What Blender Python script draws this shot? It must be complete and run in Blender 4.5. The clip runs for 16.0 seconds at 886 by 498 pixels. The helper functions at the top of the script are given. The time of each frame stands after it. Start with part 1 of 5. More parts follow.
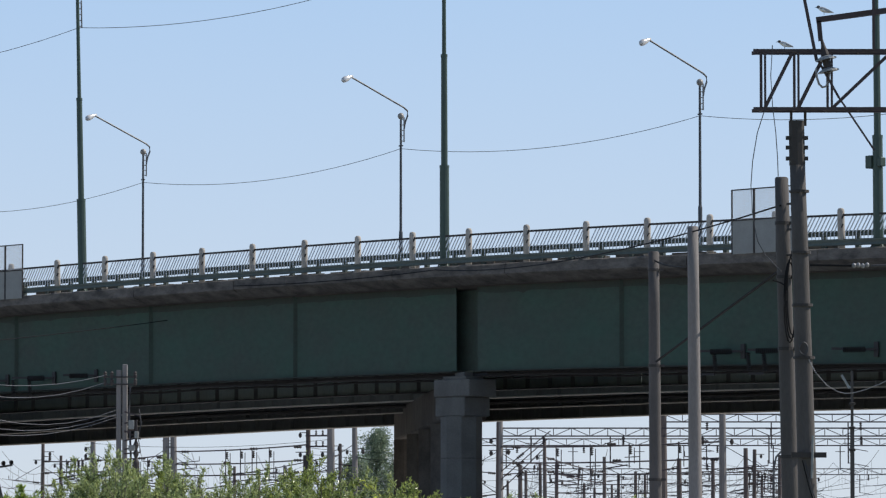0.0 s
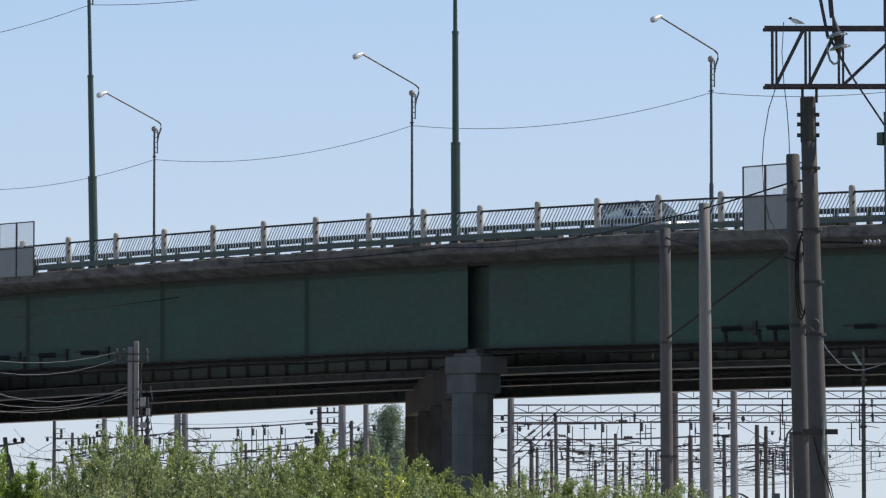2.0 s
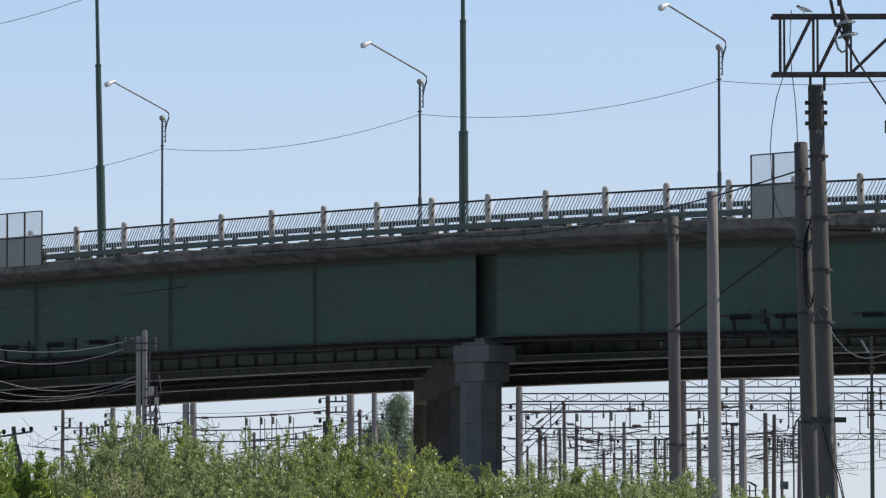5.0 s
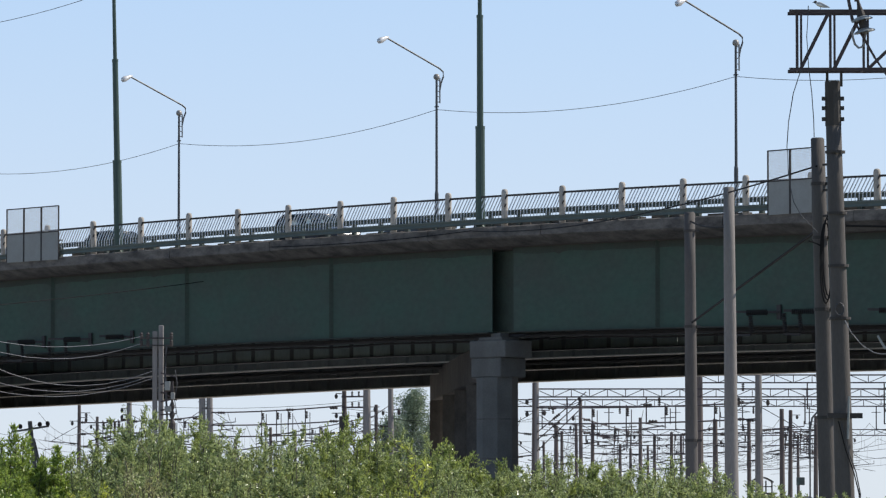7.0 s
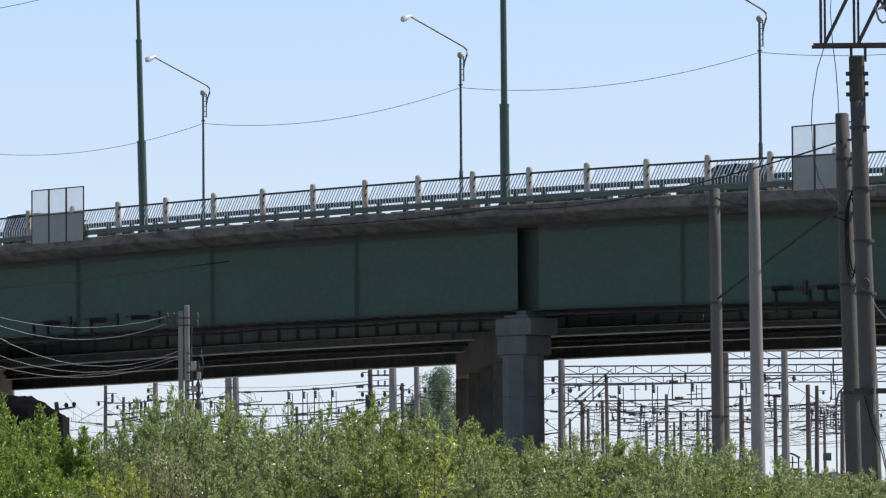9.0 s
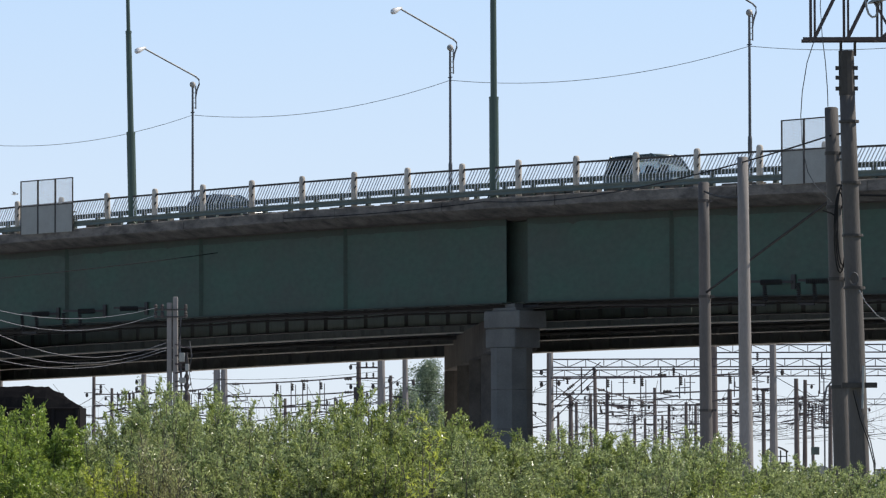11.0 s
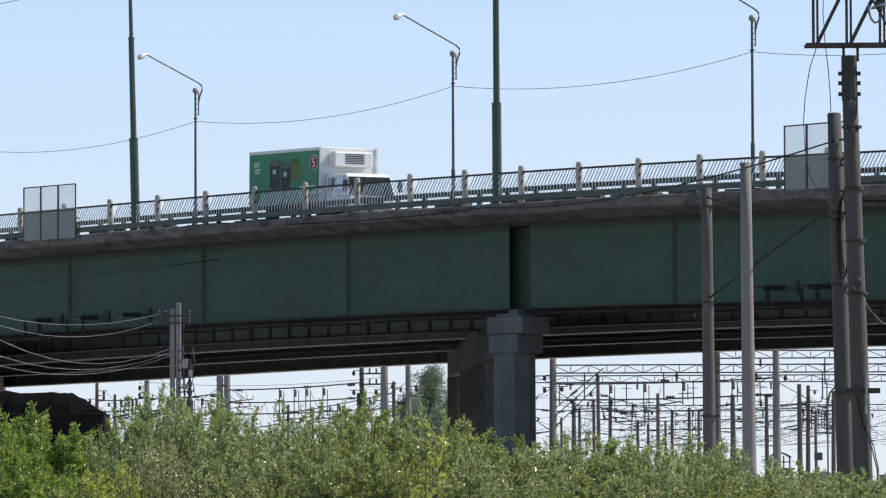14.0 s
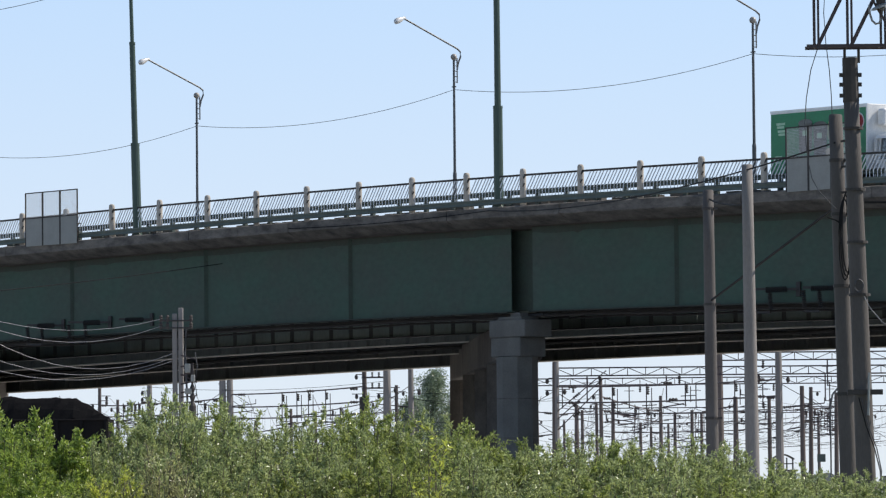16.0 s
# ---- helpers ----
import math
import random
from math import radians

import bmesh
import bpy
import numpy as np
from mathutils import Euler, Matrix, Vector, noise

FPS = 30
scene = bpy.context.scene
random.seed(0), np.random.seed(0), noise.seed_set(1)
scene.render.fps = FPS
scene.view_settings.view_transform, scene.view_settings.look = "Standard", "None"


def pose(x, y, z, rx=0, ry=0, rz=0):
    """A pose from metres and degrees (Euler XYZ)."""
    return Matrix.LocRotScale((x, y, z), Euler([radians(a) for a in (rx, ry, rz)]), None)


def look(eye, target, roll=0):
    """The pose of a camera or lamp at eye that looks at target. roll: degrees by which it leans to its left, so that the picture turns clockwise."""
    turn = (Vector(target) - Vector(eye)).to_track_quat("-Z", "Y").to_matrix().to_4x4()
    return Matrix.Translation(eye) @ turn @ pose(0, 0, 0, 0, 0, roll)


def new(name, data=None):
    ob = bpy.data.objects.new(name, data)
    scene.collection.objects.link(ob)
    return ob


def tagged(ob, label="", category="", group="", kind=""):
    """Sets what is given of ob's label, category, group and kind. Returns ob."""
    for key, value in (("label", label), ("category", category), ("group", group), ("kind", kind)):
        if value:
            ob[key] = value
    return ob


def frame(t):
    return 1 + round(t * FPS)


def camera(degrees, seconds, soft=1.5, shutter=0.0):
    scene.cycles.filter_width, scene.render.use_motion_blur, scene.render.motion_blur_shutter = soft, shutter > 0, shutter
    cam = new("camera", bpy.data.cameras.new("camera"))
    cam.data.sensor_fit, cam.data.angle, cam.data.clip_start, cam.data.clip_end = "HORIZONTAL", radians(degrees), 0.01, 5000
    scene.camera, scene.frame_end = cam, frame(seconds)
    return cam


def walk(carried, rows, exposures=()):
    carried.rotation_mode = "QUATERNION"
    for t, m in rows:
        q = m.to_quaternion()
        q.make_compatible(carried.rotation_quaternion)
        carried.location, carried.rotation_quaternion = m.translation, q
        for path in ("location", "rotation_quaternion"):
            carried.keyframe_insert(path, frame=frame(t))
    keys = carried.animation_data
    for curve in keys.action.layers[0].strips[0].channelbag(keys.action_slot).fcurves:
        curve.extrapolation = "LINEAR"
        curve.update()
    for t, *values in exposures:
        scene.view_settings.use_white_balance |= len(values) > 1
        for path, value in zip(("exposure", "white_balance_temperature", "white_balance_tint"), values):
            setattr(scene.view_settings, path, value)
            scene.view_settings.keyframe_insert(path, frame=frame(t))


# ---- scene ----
cam = camera(10.3, 16.0, soft=1.25)
EYE = Vector((0, 0, 2.0))
# seconds, yaw, pitch, roll: a tripod head that is nudged down and to the left
TURNS = [
    (0.0, -0.0000, 3.4144, 0.0000),
    (0.5, -0.1165, 3.3434, 0.0961),
    (1.0, 0.1071, 3.2970, -0.1152),
    (1.5, 0.1171, 3.3065, -0.2446),
    (2.0, 0.1320, 3.1458, 0.0164),
    (2.5, 0.2485, 3.1315, 0.2599),
    (3.0, 0.3173, 3.1569, 0.1820),
    (3.5, 0.2590, 3.1725, 0.1427),
    (4.0, 0.1600, 3.1211, 0.1703),
    (6.5, 0.3732, 2.9615, -0.0237),
    (7.0, 0.4193, 2.9593, 0.0152),
    (7.5, 0.5500, 2.8926, 0.4864),
    (8.0, 0.6350, 2.7858, 0.5222),
    (10.5, 0.7206, 2.6588, 0.1735),
    (11.0, 0.5910, 2.6180, 0.1785),
    (11.5, 0.6372, 2.6039, 0.1994),
    (12.0, 0.6705, 2.5944, 0.0521),
    (12.5, 0.6669, 2.5569, -0.0002),
    (13.0, 0.6327, 2.5578, 0.1770),
    (13.5, 0.6414, 2.6383, 0.1767),
    (14.0, 0.6274, 2.6872, 0.2305),
    (14.5, 0.5654, 2.7473, 0.4124),
    (15.0, 0.5470, 2.7596, 0.3550),
    (15.5, 0.6061, 2.7823, 0.5130),
    (16.0, 0.6640, 2.7279, 0.5199),
]
walk(cam, [(t, pose(EYE.x, EYE.y, EYE.z, 90 + pitch, roll, yaw)) for t, yaw, pitch, roll in TURNS],
     exposures=[(0.0, 0.05, 6500, 10), (4.0, 0.06, 6520, 10), (6.5, 0.17, 6570, 10), (11.0, 0.3, 6660, 10), (16.0, 0.3, 6660, 10)])

# ---------------------------------------------------------------- light
SUN_ELEVATION, SUN_AZIMUTH = radians(43), radians(75)  # azimuth clockwise from +y
world = bpy.data.worlds.new("sky")
scene.world = world
world.use_nodes = True
wn = world.node_tree.nodes
sky = wn.new("ShaderNodeTexSky")
sky.sky_type, sky.sun_disc = "NISHITA", False
sky.sun_elevation, sky.sun_rotation = SUN_ELEVATION, SUN_AZIMUTH
sky.air_density, sky.dust_density, sky.ozone_density = 1.0, 0.2, 2.5
wn["Background"].inputs["Strength"].default_value = 0.11
wl = world.node_tree.links
wl.new(sky.outputs[0], wn["Background"].inputs["Color"])
# summer haze low in the sky: milky at the horizon, clear blue above it
haze, ramp_z, veil, both = wn.new("ShaderNodeBackground"), wn.new("ShaderNodeValToRGB"), wn.new("ShaderNodeMapRange"), wn.new("ShaderNodeMixShader")
coord, split = wn.new("ShaderNodeTexCoord"), wn.new("ShaderNodeSeparateXYZ")
wl.new(coord.outputs["Generated"], split.inputs[0]), wl.new(split.outputs["Z"], ramp_z.inputs["Fac"]), wl.new(split.outputs["Z"], veil.inputs["Value"])
ramp_z.color_ramp.elements[0].position, ramp_z.color_ramp.elements[0].color = 0.005, (0.61, 0.69, 0.79, 1)
ramp_z.color_ramp.elements[1].position, ramp_z.color_ramp.elements[1].color = 0.11, (0.43, 0.6, 0.87, 1)
for name, value in (("From Min", 0.02), ("From Max", 0.4), ("To Min", 0.9), ("To Max", 0.0)):
    veil.inputs[name].default_value = value
veil.interpolation_type = "SMOOTHSTEP"
wl.new(ramp_z.outputs[0], haze.inputs["Color"]), wl.new(veil.outputs[0], both.inputs[0])
wl.new(wn["Background"].outputs[0], both.inputs[1]), wl.new(haze.outputs[0], both.inputs[2])
wl.new(both.outputs[0], wn["World Output"].inputs["Surface"])
sun = new("sun", bpy.data.lights.new("sun", "SUN"))
sun.data.energy, sun.data.angle, sun.data.color = 4.3, radians(0.5), (1.0, 0.94, 0.85)
sd = Vector((math.sin(SUN_AZIMUTH) * math.cos(SUN_ELEVATION), math.cos(SUN_AZIMUTH) * math.cos(SUN_ELEVATION), math.sin(SUN_ELEVATION)))
sun.matrix_world = look(sd * 300, (0, 0, 0))


# ---------------------------------------------------------------- materials
def mat(name, colour, second=None, rough=0.7, metal=0.0, scale=2.0, fine=40.0, bump=0.2, amount=0.6, per_object=0.0, stretch=(1, 1, 1)):
    """A surface of two colours mixed by large stains and fine grain, with a fine relief."""
    m = bpy.data.materials.new(name)
    m.use_nodes = True
    nt = m.node_tree
    N, L = nt.nodes.new, nt.links.new
    b = nt.nodes["Principled BSDF"]
    b.inputs["Roughness"].default_value, b.inputs["Metallic"].default_value = rough, metal
    second = second or tuple(c * 0.6 for c in colour)
    tc, mp = N("ShaderNodeTexCoord"), N("ShaderNodeMapping")
    mp.inputs["Scale"].default_value = stretch
    L(tc.outputs["Object"], mp.inputs["Vector"])
    big, small = N("ShaderNodeTexNoise"), N("ShaderNodeTexNoise")
    big.inputs["Scale"].default_value, big.inputs["Detail"].default_value, big.inputs["Roughness"].default_value = scale, 6, 0.65
    small.inputs["Scale"].default_value, small.inputs["Detail"].default_value = fine, 3
    L(mp.outputs[0], big.inputs["Vector"]), L(mp.outputs[0], small.inputs["Vector"])
    ramp = N("ShaderNodeValToRGB")
    ramp.color_ramp.elements[0].position, ramp.color_ramp.elements[1].position = 0.36, 0.68
    L(big.outputs["Fac"], ramp.inputs["Fac"])
    mul = N("ShaderNodeMath"); mul.operation = "MULTIPLY"; mul.inputs[1].default_value = amount
    L(ramp.outputs["Color"], mul.inputs[0])
    mix = N("ShaderNodeMixRGB")
    mix.inputs["Color1"].default_value, mix.inputs["Color2"].default_value = (*colour, 1), (*second, 1)
    L(mul.outputs[0], mix.inputs["Fac"])
    hsv = N("ShaderNodeHueSaturation")
    L(mix.outputs[0], hsv.inputs["Color"])
    add = N("ShaderNodeMath"); add.operation = "MULTIPLY_ADD"; add.inputs[1].default_value, add.inputs[2].default_value = 0.5, 0.75
    L(small.outputs["Fac"], add.inputs[0])
    value = add
    if per_object:
        info = N("ShaderNodeObjectInfo")
        vary = N("ShaderNodeMath"); vary.operation = "MULTIPLY_ADD"; vary.inputs[1].default_value = per_object
        L(info.outputs["Random"], vary.inputs[0]), L(add.outputs[0], vary.inputs[2])
        value = vary
    L(value.outputs[0], hsv.inputs["Value"])
    L(hsv.outputs[0], b.inputs["Base Color"])
    bp = N("ShaderNodeBump")
    bp.inputs["Strength"].default_value, bp.inputs["Distance"].default_value = bump, 0.02
    L(small.outputs["Fac"], bp.inputs["Height"]), L(bp.outputs[0], b.inputs["Normal"])
    return m


def leaf_mat(name, colour, second):
    m = bpy.data.materials.new(name)
    m.use_nodes = True
    nt = m.node_tree
    N, L = nt.nodes.new, nt.links.new
    b, out = nt.nodes["Principled BSDF"], nt.nodes["Material Output"]
    geo, ramp = N("ShaderNodeNewGeometry"), N("ShaderNodeValToRGB")
    ramp.color_ramp.elements[0].color, ramp.color_ramp.elements[1].color = (*second, 1), (*colour, 1)
    L(geo.outputs["Random Per Island"], ramp.inputs["Fac"])
    L(ramp.outputs[0], b.inputs["Base Color"])
    b.inputs["Roughness"].default_value = 0.27
    tl, ms = N("ShaderNodeBsdfTranslucent"), N("ShaderNodeMixShader")
    bright = N("ShaderNodeHueSaturation"); bright.inputs["Value"].default_value = 1.6; bright.inputs["Saturation"].default_value = 1.1
    L(ramp.outputs[0], bright.inputs["Color"]), L(bright.outputs[0], tl.inputs["Color"])
    ms.inputs[0].default_value = 0.4
    L(b.outputs[0], ms.inputs[1]), L(tl.outputs[0], ms.inputs[2]), L(ms.outputs[0], out.inputs["Surface"])
    return m


def glass_mat(name, colour, rough=0.03):
    m = bpy.data.materials.new(name)
    m.use_nodes = True
    b = m.node_tree.nodes["Principled BSDF"]
    b.inputs["Base Color"].default_value = (*colour, 1)
    b.inputs["Roughness"].default_value = rough
    b.inputs["Transmission Weight"].default_value = 0.6
    b.inputs["IOR"].default_value = 1.2
    return m


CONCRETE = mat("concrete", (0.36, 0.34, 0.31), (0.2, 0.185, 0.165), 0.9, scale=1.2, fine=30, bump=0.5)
EDGE = mat("weathered_edge_concrete", (0.17, 0.152, 0.132), (0.04, 0.036, 0.032), 0.9, scale=0.9, fine=9, bump=0.7, amount=0.9, stretch=(1, 1, 2.5))
POST = mat("post_concrete", (0.42, 0.385, 0.335), (0.2, 0.175, 0.15), 0.9, scale=3, fine=35, bump=0.5, per_object=0.25)
POLE = mat("pole_concrete", (0.21, 0.195, 0.185), (0.13, 0.118, 0.108), 0.9, scale=1.5, fine=30, bump=0.4, per_object=0.2, stretch=(1, 1, 0.25))
DARK_POLE = mat("sooty_pole_concrete", (0.088, 0.08, 0.075), (0.046, 0.042, 0.039), 0.9, scale=1.5, fine=30, bump=0.4, per_object=0.2, stretch=(1, 1, 0.25))
FAR_POLE = mat("far_mast_concrete", (0.1, 0.08, 0.072), (0.055, 0.042, 0.038), 0.9, scale=1.0, fine=20, per_object=0.5, stretch=(1, 1, 0.25))
GREEN = mat("green_girder_paint", (0.04, 0.083, 0.058), (0.05, 0.064, 0.05), 0.75, scale=0.3, fine=3, bump=0.1, amount=0.9, stretch=(1, 1, 1.6))
# girder green brightened in place of light missing under the deck
BRIGHTENED = mat("brightened_green_paint", (0.22, 0.27, 0.25), (0.17, 0.175, 0.155), 0.8, scale=0.5, fine=8, bump=0.2, stretch=(1, 1, 0.4))
RUST_AND_SHADE = mat("rust_and_shade_green_paint", (0.04, 0.056, 0.042), (0.05, 0.043, 0.034), 0.85, scale=0.8, fine=6, bump=0.2)
# greyer copy of the girder paint, with the deep webs' shade in its colour
SHADE_GREY = mat("shade_grey_girder_paint", (0.125, 0.13, 0.125), (0.075, 0.073, 0.068), 0.85, scale=0.6, fine=8, bump=0.2, stretch=(1, 1, 0.4))
DULL = mat("dull_rusting_paint", (0.052, 0.078, 0.058), (0.048, 0.048, 0.038), 0.85, scale=1.2, fine=8, bump=0.2)
DARK_STEEL = mat("dark_steel", (0.05, 0.045, 0.042), (0.03, 0.025, 0.022), 0.75, 0.1, scale=3, fine=25)
# pale flange, its tone raised because little light reaches the underside
FLANGE = mat("pale_flange", (0.5, 0.47, 0.43), (0.27, 0.25, 0.22), 0.85, scale=0.7, fine=10)
MAST = mat("green_mast_paint", (0.05, 0.085, 0.066), (0.04, 0.055, 0.046), 0.5, 0.2, scale=2, fine=20, stretch=(1, 1, 0.3))
LAMP_STEEL = mat("grey_lamp_steel", (0.1, 0.105, 0.11), (0.06, 0.062, 0.065), 0.5, 0.4, scale=3, fine=20)
LAMP_HEAD = mat("lamp_glass_and_alloy", (0.75, 0.73, 0.7), (0.5, 0.47, 0.43), 0.25, 0.3, scale=6, fine=30, bump=0.05)
GLOBE = mat("grey_globe", (0.36, 0.33, 0.29), (0.2, 0.18, 0.16), 0.4, scale=9, fine=30, bump=0.05)
RAIL = mat("grey_green_rail", (0.085, 0.11, 0.095), (0.05, 0.06, 0.05), 0.6, 0.1, scale=2, fine=20)
PICKET = mat("pale_painted_bar", (0.74, 0.77, 0.8), (0.6, 0.63, 0.66), 0.5, 0.0, scale=3, fine=30, bump=0.05)
SHEET = mat("grey_sheet_metal", (0.26, 0.265, 0.245), (0.2, 0.2, 0.185), 0.6, 0.0, scale=1.5, fine=20, bump=0.1)
MESH = mat("pale_wire_mesh", (0.5, 0.52, 0.54), (0.4, 0.41, 0.42), 0.5, 0.3, scale=4, fine=40)
ASPHALT = mat("asphalt", (0.055, 0.055, 0.055), (0.035, 0.035, 0.035), 0.9, scale=1, fine=60)
GROUND = mat("weedy_ground", (0.2, 0.2, 0.13), (0.28, 0.26, 0.21), 1.0, scale=0.08, fine=4, bump=0.6)
BALLAST = mat("ballast", (0.42, 0.41, 0.39), (0.31, 0.3, 0.285), 1.0, scale=0.5, fine=18, bump=0.9)
BLACK_WIRE = mat("black_wire", (0.02, 0.02, 0.021), (0.012, 0.012, 0.012), 0.8, scale=4, fine=30)
BLACK_WIRE.node_tree.nodes["Principled BSDF"].inputs["Specular IOR Level"].default_value = 0.05
WIRE = mat("wire", (0.07, 0.07, 0.075), (0.04, 0.04, 0.04), 0.6, 0.3, scale=4, fine=30)
PALE_WIRE = mat("pale_aluminium_wire", (0.3, 0.3, 0.31), (0.2, 0.2, 0.2), 0.6, 0.3, scale=4, fine=30)
RUST = mat("rusty_truss_steel", (0.075, 0.06, 0.065), (0.05, 0.035, 0.03), 0.8, 0.1, scale=3, fine=25)
PORCELAIN = mat("brown_porcelain", (0.05, 0.042, 0.038), (0.03, 0.024, 0.023), 0.75, scale=6, fine=30, bump=0.05)
PALE_PORCELAIN = mat("grey_glass_insulator", (0.27, 0.29, 0.285), (0.18, 0.19, 0.19), 0.35, scale=6, fine=30, bump=0.05)
BARK = mat("bark", (0.13, 0.11, 0.08), (0.07, 0.06, 0.045), 0.95, scale=6, fine=40)
LEAF = leaf_mat("willow_leaf", (0.45, 0.5, 0.17), (0.065, 0.095, 0.028))
LEAF_PALE = leaf_mat("pale_willow_leaf", (0.53, 0.58, 0.27), (0.07, 0.1, 0.038))
LEAF_LIME = leaf_mat("lime_leaf", (0.6, 0.62, 0.16), (0.24, 0.28, 0.06))
PIER = mat("bluish_pier_concrete", (0.148, 0.143, 0.128), (0.095, 0.09, 0.08), 0.9, scale=0.9, fine=18, bump=0.4, amount=0.7)
BROWN_CONCRETE = mat("brown_blotched_concrete", (0.125, 0.105, 0.088), (0.065, 0.055, 0.046), 0.95, scale=0.9, fine=12, bump=0.6, amount=0.9)
# distant leaves lightened and greyed, air haze put into their colour
LEAF_FAR = leaf_mat("hazy_birch_leaf", (0.24, 0.29, 0.2), (0.1, 0.135, 0.09))
LEAF_DRY = leaf_mat("half_dry_leaf", (0.5, 0.5, 0.25), (0.13, 0.13, 0.06))
LEAF_BROAD = leaf_mat("broad_green_leaf", (0.4, 0.49, 0.13), (0.07, 0.11, 0.024))
COAL = mat("coal", (0.008, 0.008, 0.009), (0.014, 0.014, 0.014), 1.0, scale=2, fine=12, bump=0.6)
COAL.node_tree.nodes["Principled BSDF"].inputs["Specular IOR Level"].default_value = 0.0
WAGON = mat("sooty_wagon_steel", (0.012, 0.012, 0.013), (0.02, 0.017, 0.016), 0.9, 0.0, scale=2, fine=20)
WAGON.node_tree.nodes["Principled BSDF"].inputs["Specular IOR Level"].default_value = 0.05
TYRE = mat("tyre_rubber", (0.02, 0.02, 0.02), (0.03, 0.03, 0.03), 0.85, scale=6, fine=60)
ALLOY = mat("wheel_alloy", (0.4, 0.4, 0.42), (0.25, 0.25, 0.26), 0.35, 0.8, scale=6, fine=30, bump=0.05)
GLASS = glass_mat("tinted_glass", (0.1, 0.13, 0.13))
CAR_GLASS = glass_mat("clear_car_glass", (0.3, 0.37, 0.39))
CAR_GLASS.node_tree.nodes["Principled BSDF"].inputs["Transmission Weight"].default_value = 0.92
CAR_GLASS.node_tree.nodes["Principled BSDF"].inputs["IOR"].default_value = 1.06
WHITE_PAINT = mat("white_van_paint", (0.78, 0.78, 0.77), (0.66, 0.66, 0.64), 0.35, scale=1.5, fine=20, bump=0.03)
TRUCK_GREEN = mat("green_vinyl", (0.01, 0.21, 0.085), (0.01, 0.17, 0.07), 0.5, scale=1.2, fine=10, bump=0.02, amount=0.5)
RED_VINYL = mat("red_vinyl", (0.55, 0.03, 0.05), (0.45, 0.03, 0.04), 0.45, scale=4, fine=20, bump=0.02)
PALE_VINYL = mat("pale_green_vinyl", (0.36, 0.56, 0.4), (0.2, 0.42, 0.25), 0.45, scale=4, fine=20, bump=0.02)
CUP_VINYL = mat("grey_cup_print", (0.03, 0.033, 0.036), (0.16, 0.13, 0.13), 0.45, scale=5, fine=14, bump=0.02, amount=0.9)
AMBER_VINYL = mat("amber_print", (0.3, 0.4, 0.14), (0.4, 0.36, 0.14), 0.45, scale=4, fine=14, bump=0.02, amount=0.9)
BLACK_PLASTIC = mat("black_plastic", (0.02, 0.02, 0.021), (0.03, 0.03, 0.03), 0.6, scale=6, fine=50)
HEADLIGHT = mat("clear_headlamp", (0.75, 0.77, 0.8), (0.6, 0.6, 0.6), 0.1, 0.3, scale=8, fine=30, bump=0.02)
TAIL_RED = mat("red_tail_lens", (0.35, 0.015, 0.015), (0.25, 0.01, 0.01), 0.2, scale=8, fine=30, bump=0.02)
FEATHER = mat("white_feather", (0.8, 0.8, 0.79), (0.68, 0.68, 0.68), 0.8, scale=12, fine=60)
GREY_FEATHER = mat("grey_feather", (0.42, 0.44, 0.47), (0.33, 0.35, 0.37), 0.8, scale=12, fine=60)
DARK_FEATHER = mat("dark_brown_feather", (0.04, 0.03, 0.028), (0.02, 0.02, 0.02), 0.8, scale=12, fine=60)


# ---------------------------------------------------------------- mesh helpers
def mesh_object(name, bm, material, parent=None, smooth=False):
    me = bpy.data.meshes.new(name)
    bm.to_mesh(me)
    bm.free()
    me.materials.append(material)
    if smooth:
        me.polygons.foreach_set("use_smooth", [True] * len(me.polygons))
    ob = new(name, me)
    ob.parent = parent
    return ob


def part(name, bm, material, parent, label="", smooth=False):
    return tagged(mesh_object(name, bm, material, parent, smooth), label)


def share(name, ob, m, parent):
    """Another object on ob's mesh, at m in its parent's space."""
    o = new(name, ob.data)
    o.parent, o.matrix_basis = parent, m
    return o


def thing(name, label, category, m=None, group="", kind=""):
    ob = new(name)
    ob.empty_display_size = 0.3
    if m is not None:
        ob.matrix_basis = m
    return tagged(ob, label, category, group, kind)


def box(bm, lo, hi, bevel=0.0, m=None):
    c = [(a + b) / 2 for a, b in zip(lo, hi)]
    s = [abs(b - a) for a, b in zip(lo, hi)]
    g = bmesh.ops.create_cube(bm, size=1, matrix=(m or Matrix()) @ Matrix.LocRotScale(c, None, s))
    if bevel:
        edges = list({e for v in g["verts"] for e in v.link_edges})
        bmesh.ops.bevel(bm, geom=edges, offset=bevel, segments=1, affect="EDGES")
    return bm


def tube(bm, points, radii, sides=8, caps=True):
    """A round bar through the points; radii: one number or one a point."""
    pts = [Vector(p) for p in points]
    if not hasattr(radii, "__len__"):
        radii = [radii] * len(pts)
    rings = []
    for i, p in enumerate(pts):
        d = (pts[min(i + 1, len(pts) - 1)] - pts[max(i - 1, 0)]).normalized()
        q = d.to_track_quat("Z", "Y")
        rings.append([bm.verts.new(p + q @ Vector((radii[i] * math.cos(2 * math.pi * k / sides), radii[i] * math.sin(2 * math.pi * k / sides), 0))) for k in range(sides)])
    for a, b in zip(rings, rings[1:]):
        for k in range(sides):
            bm.faces.new((a[k], a[(k + 1) % sides], b[(k + 1) % sides], b[k]))
    if caps:
        bm.faces.new(rings[0][::-1]), bm.faces.new(rings[-1])
    return bm


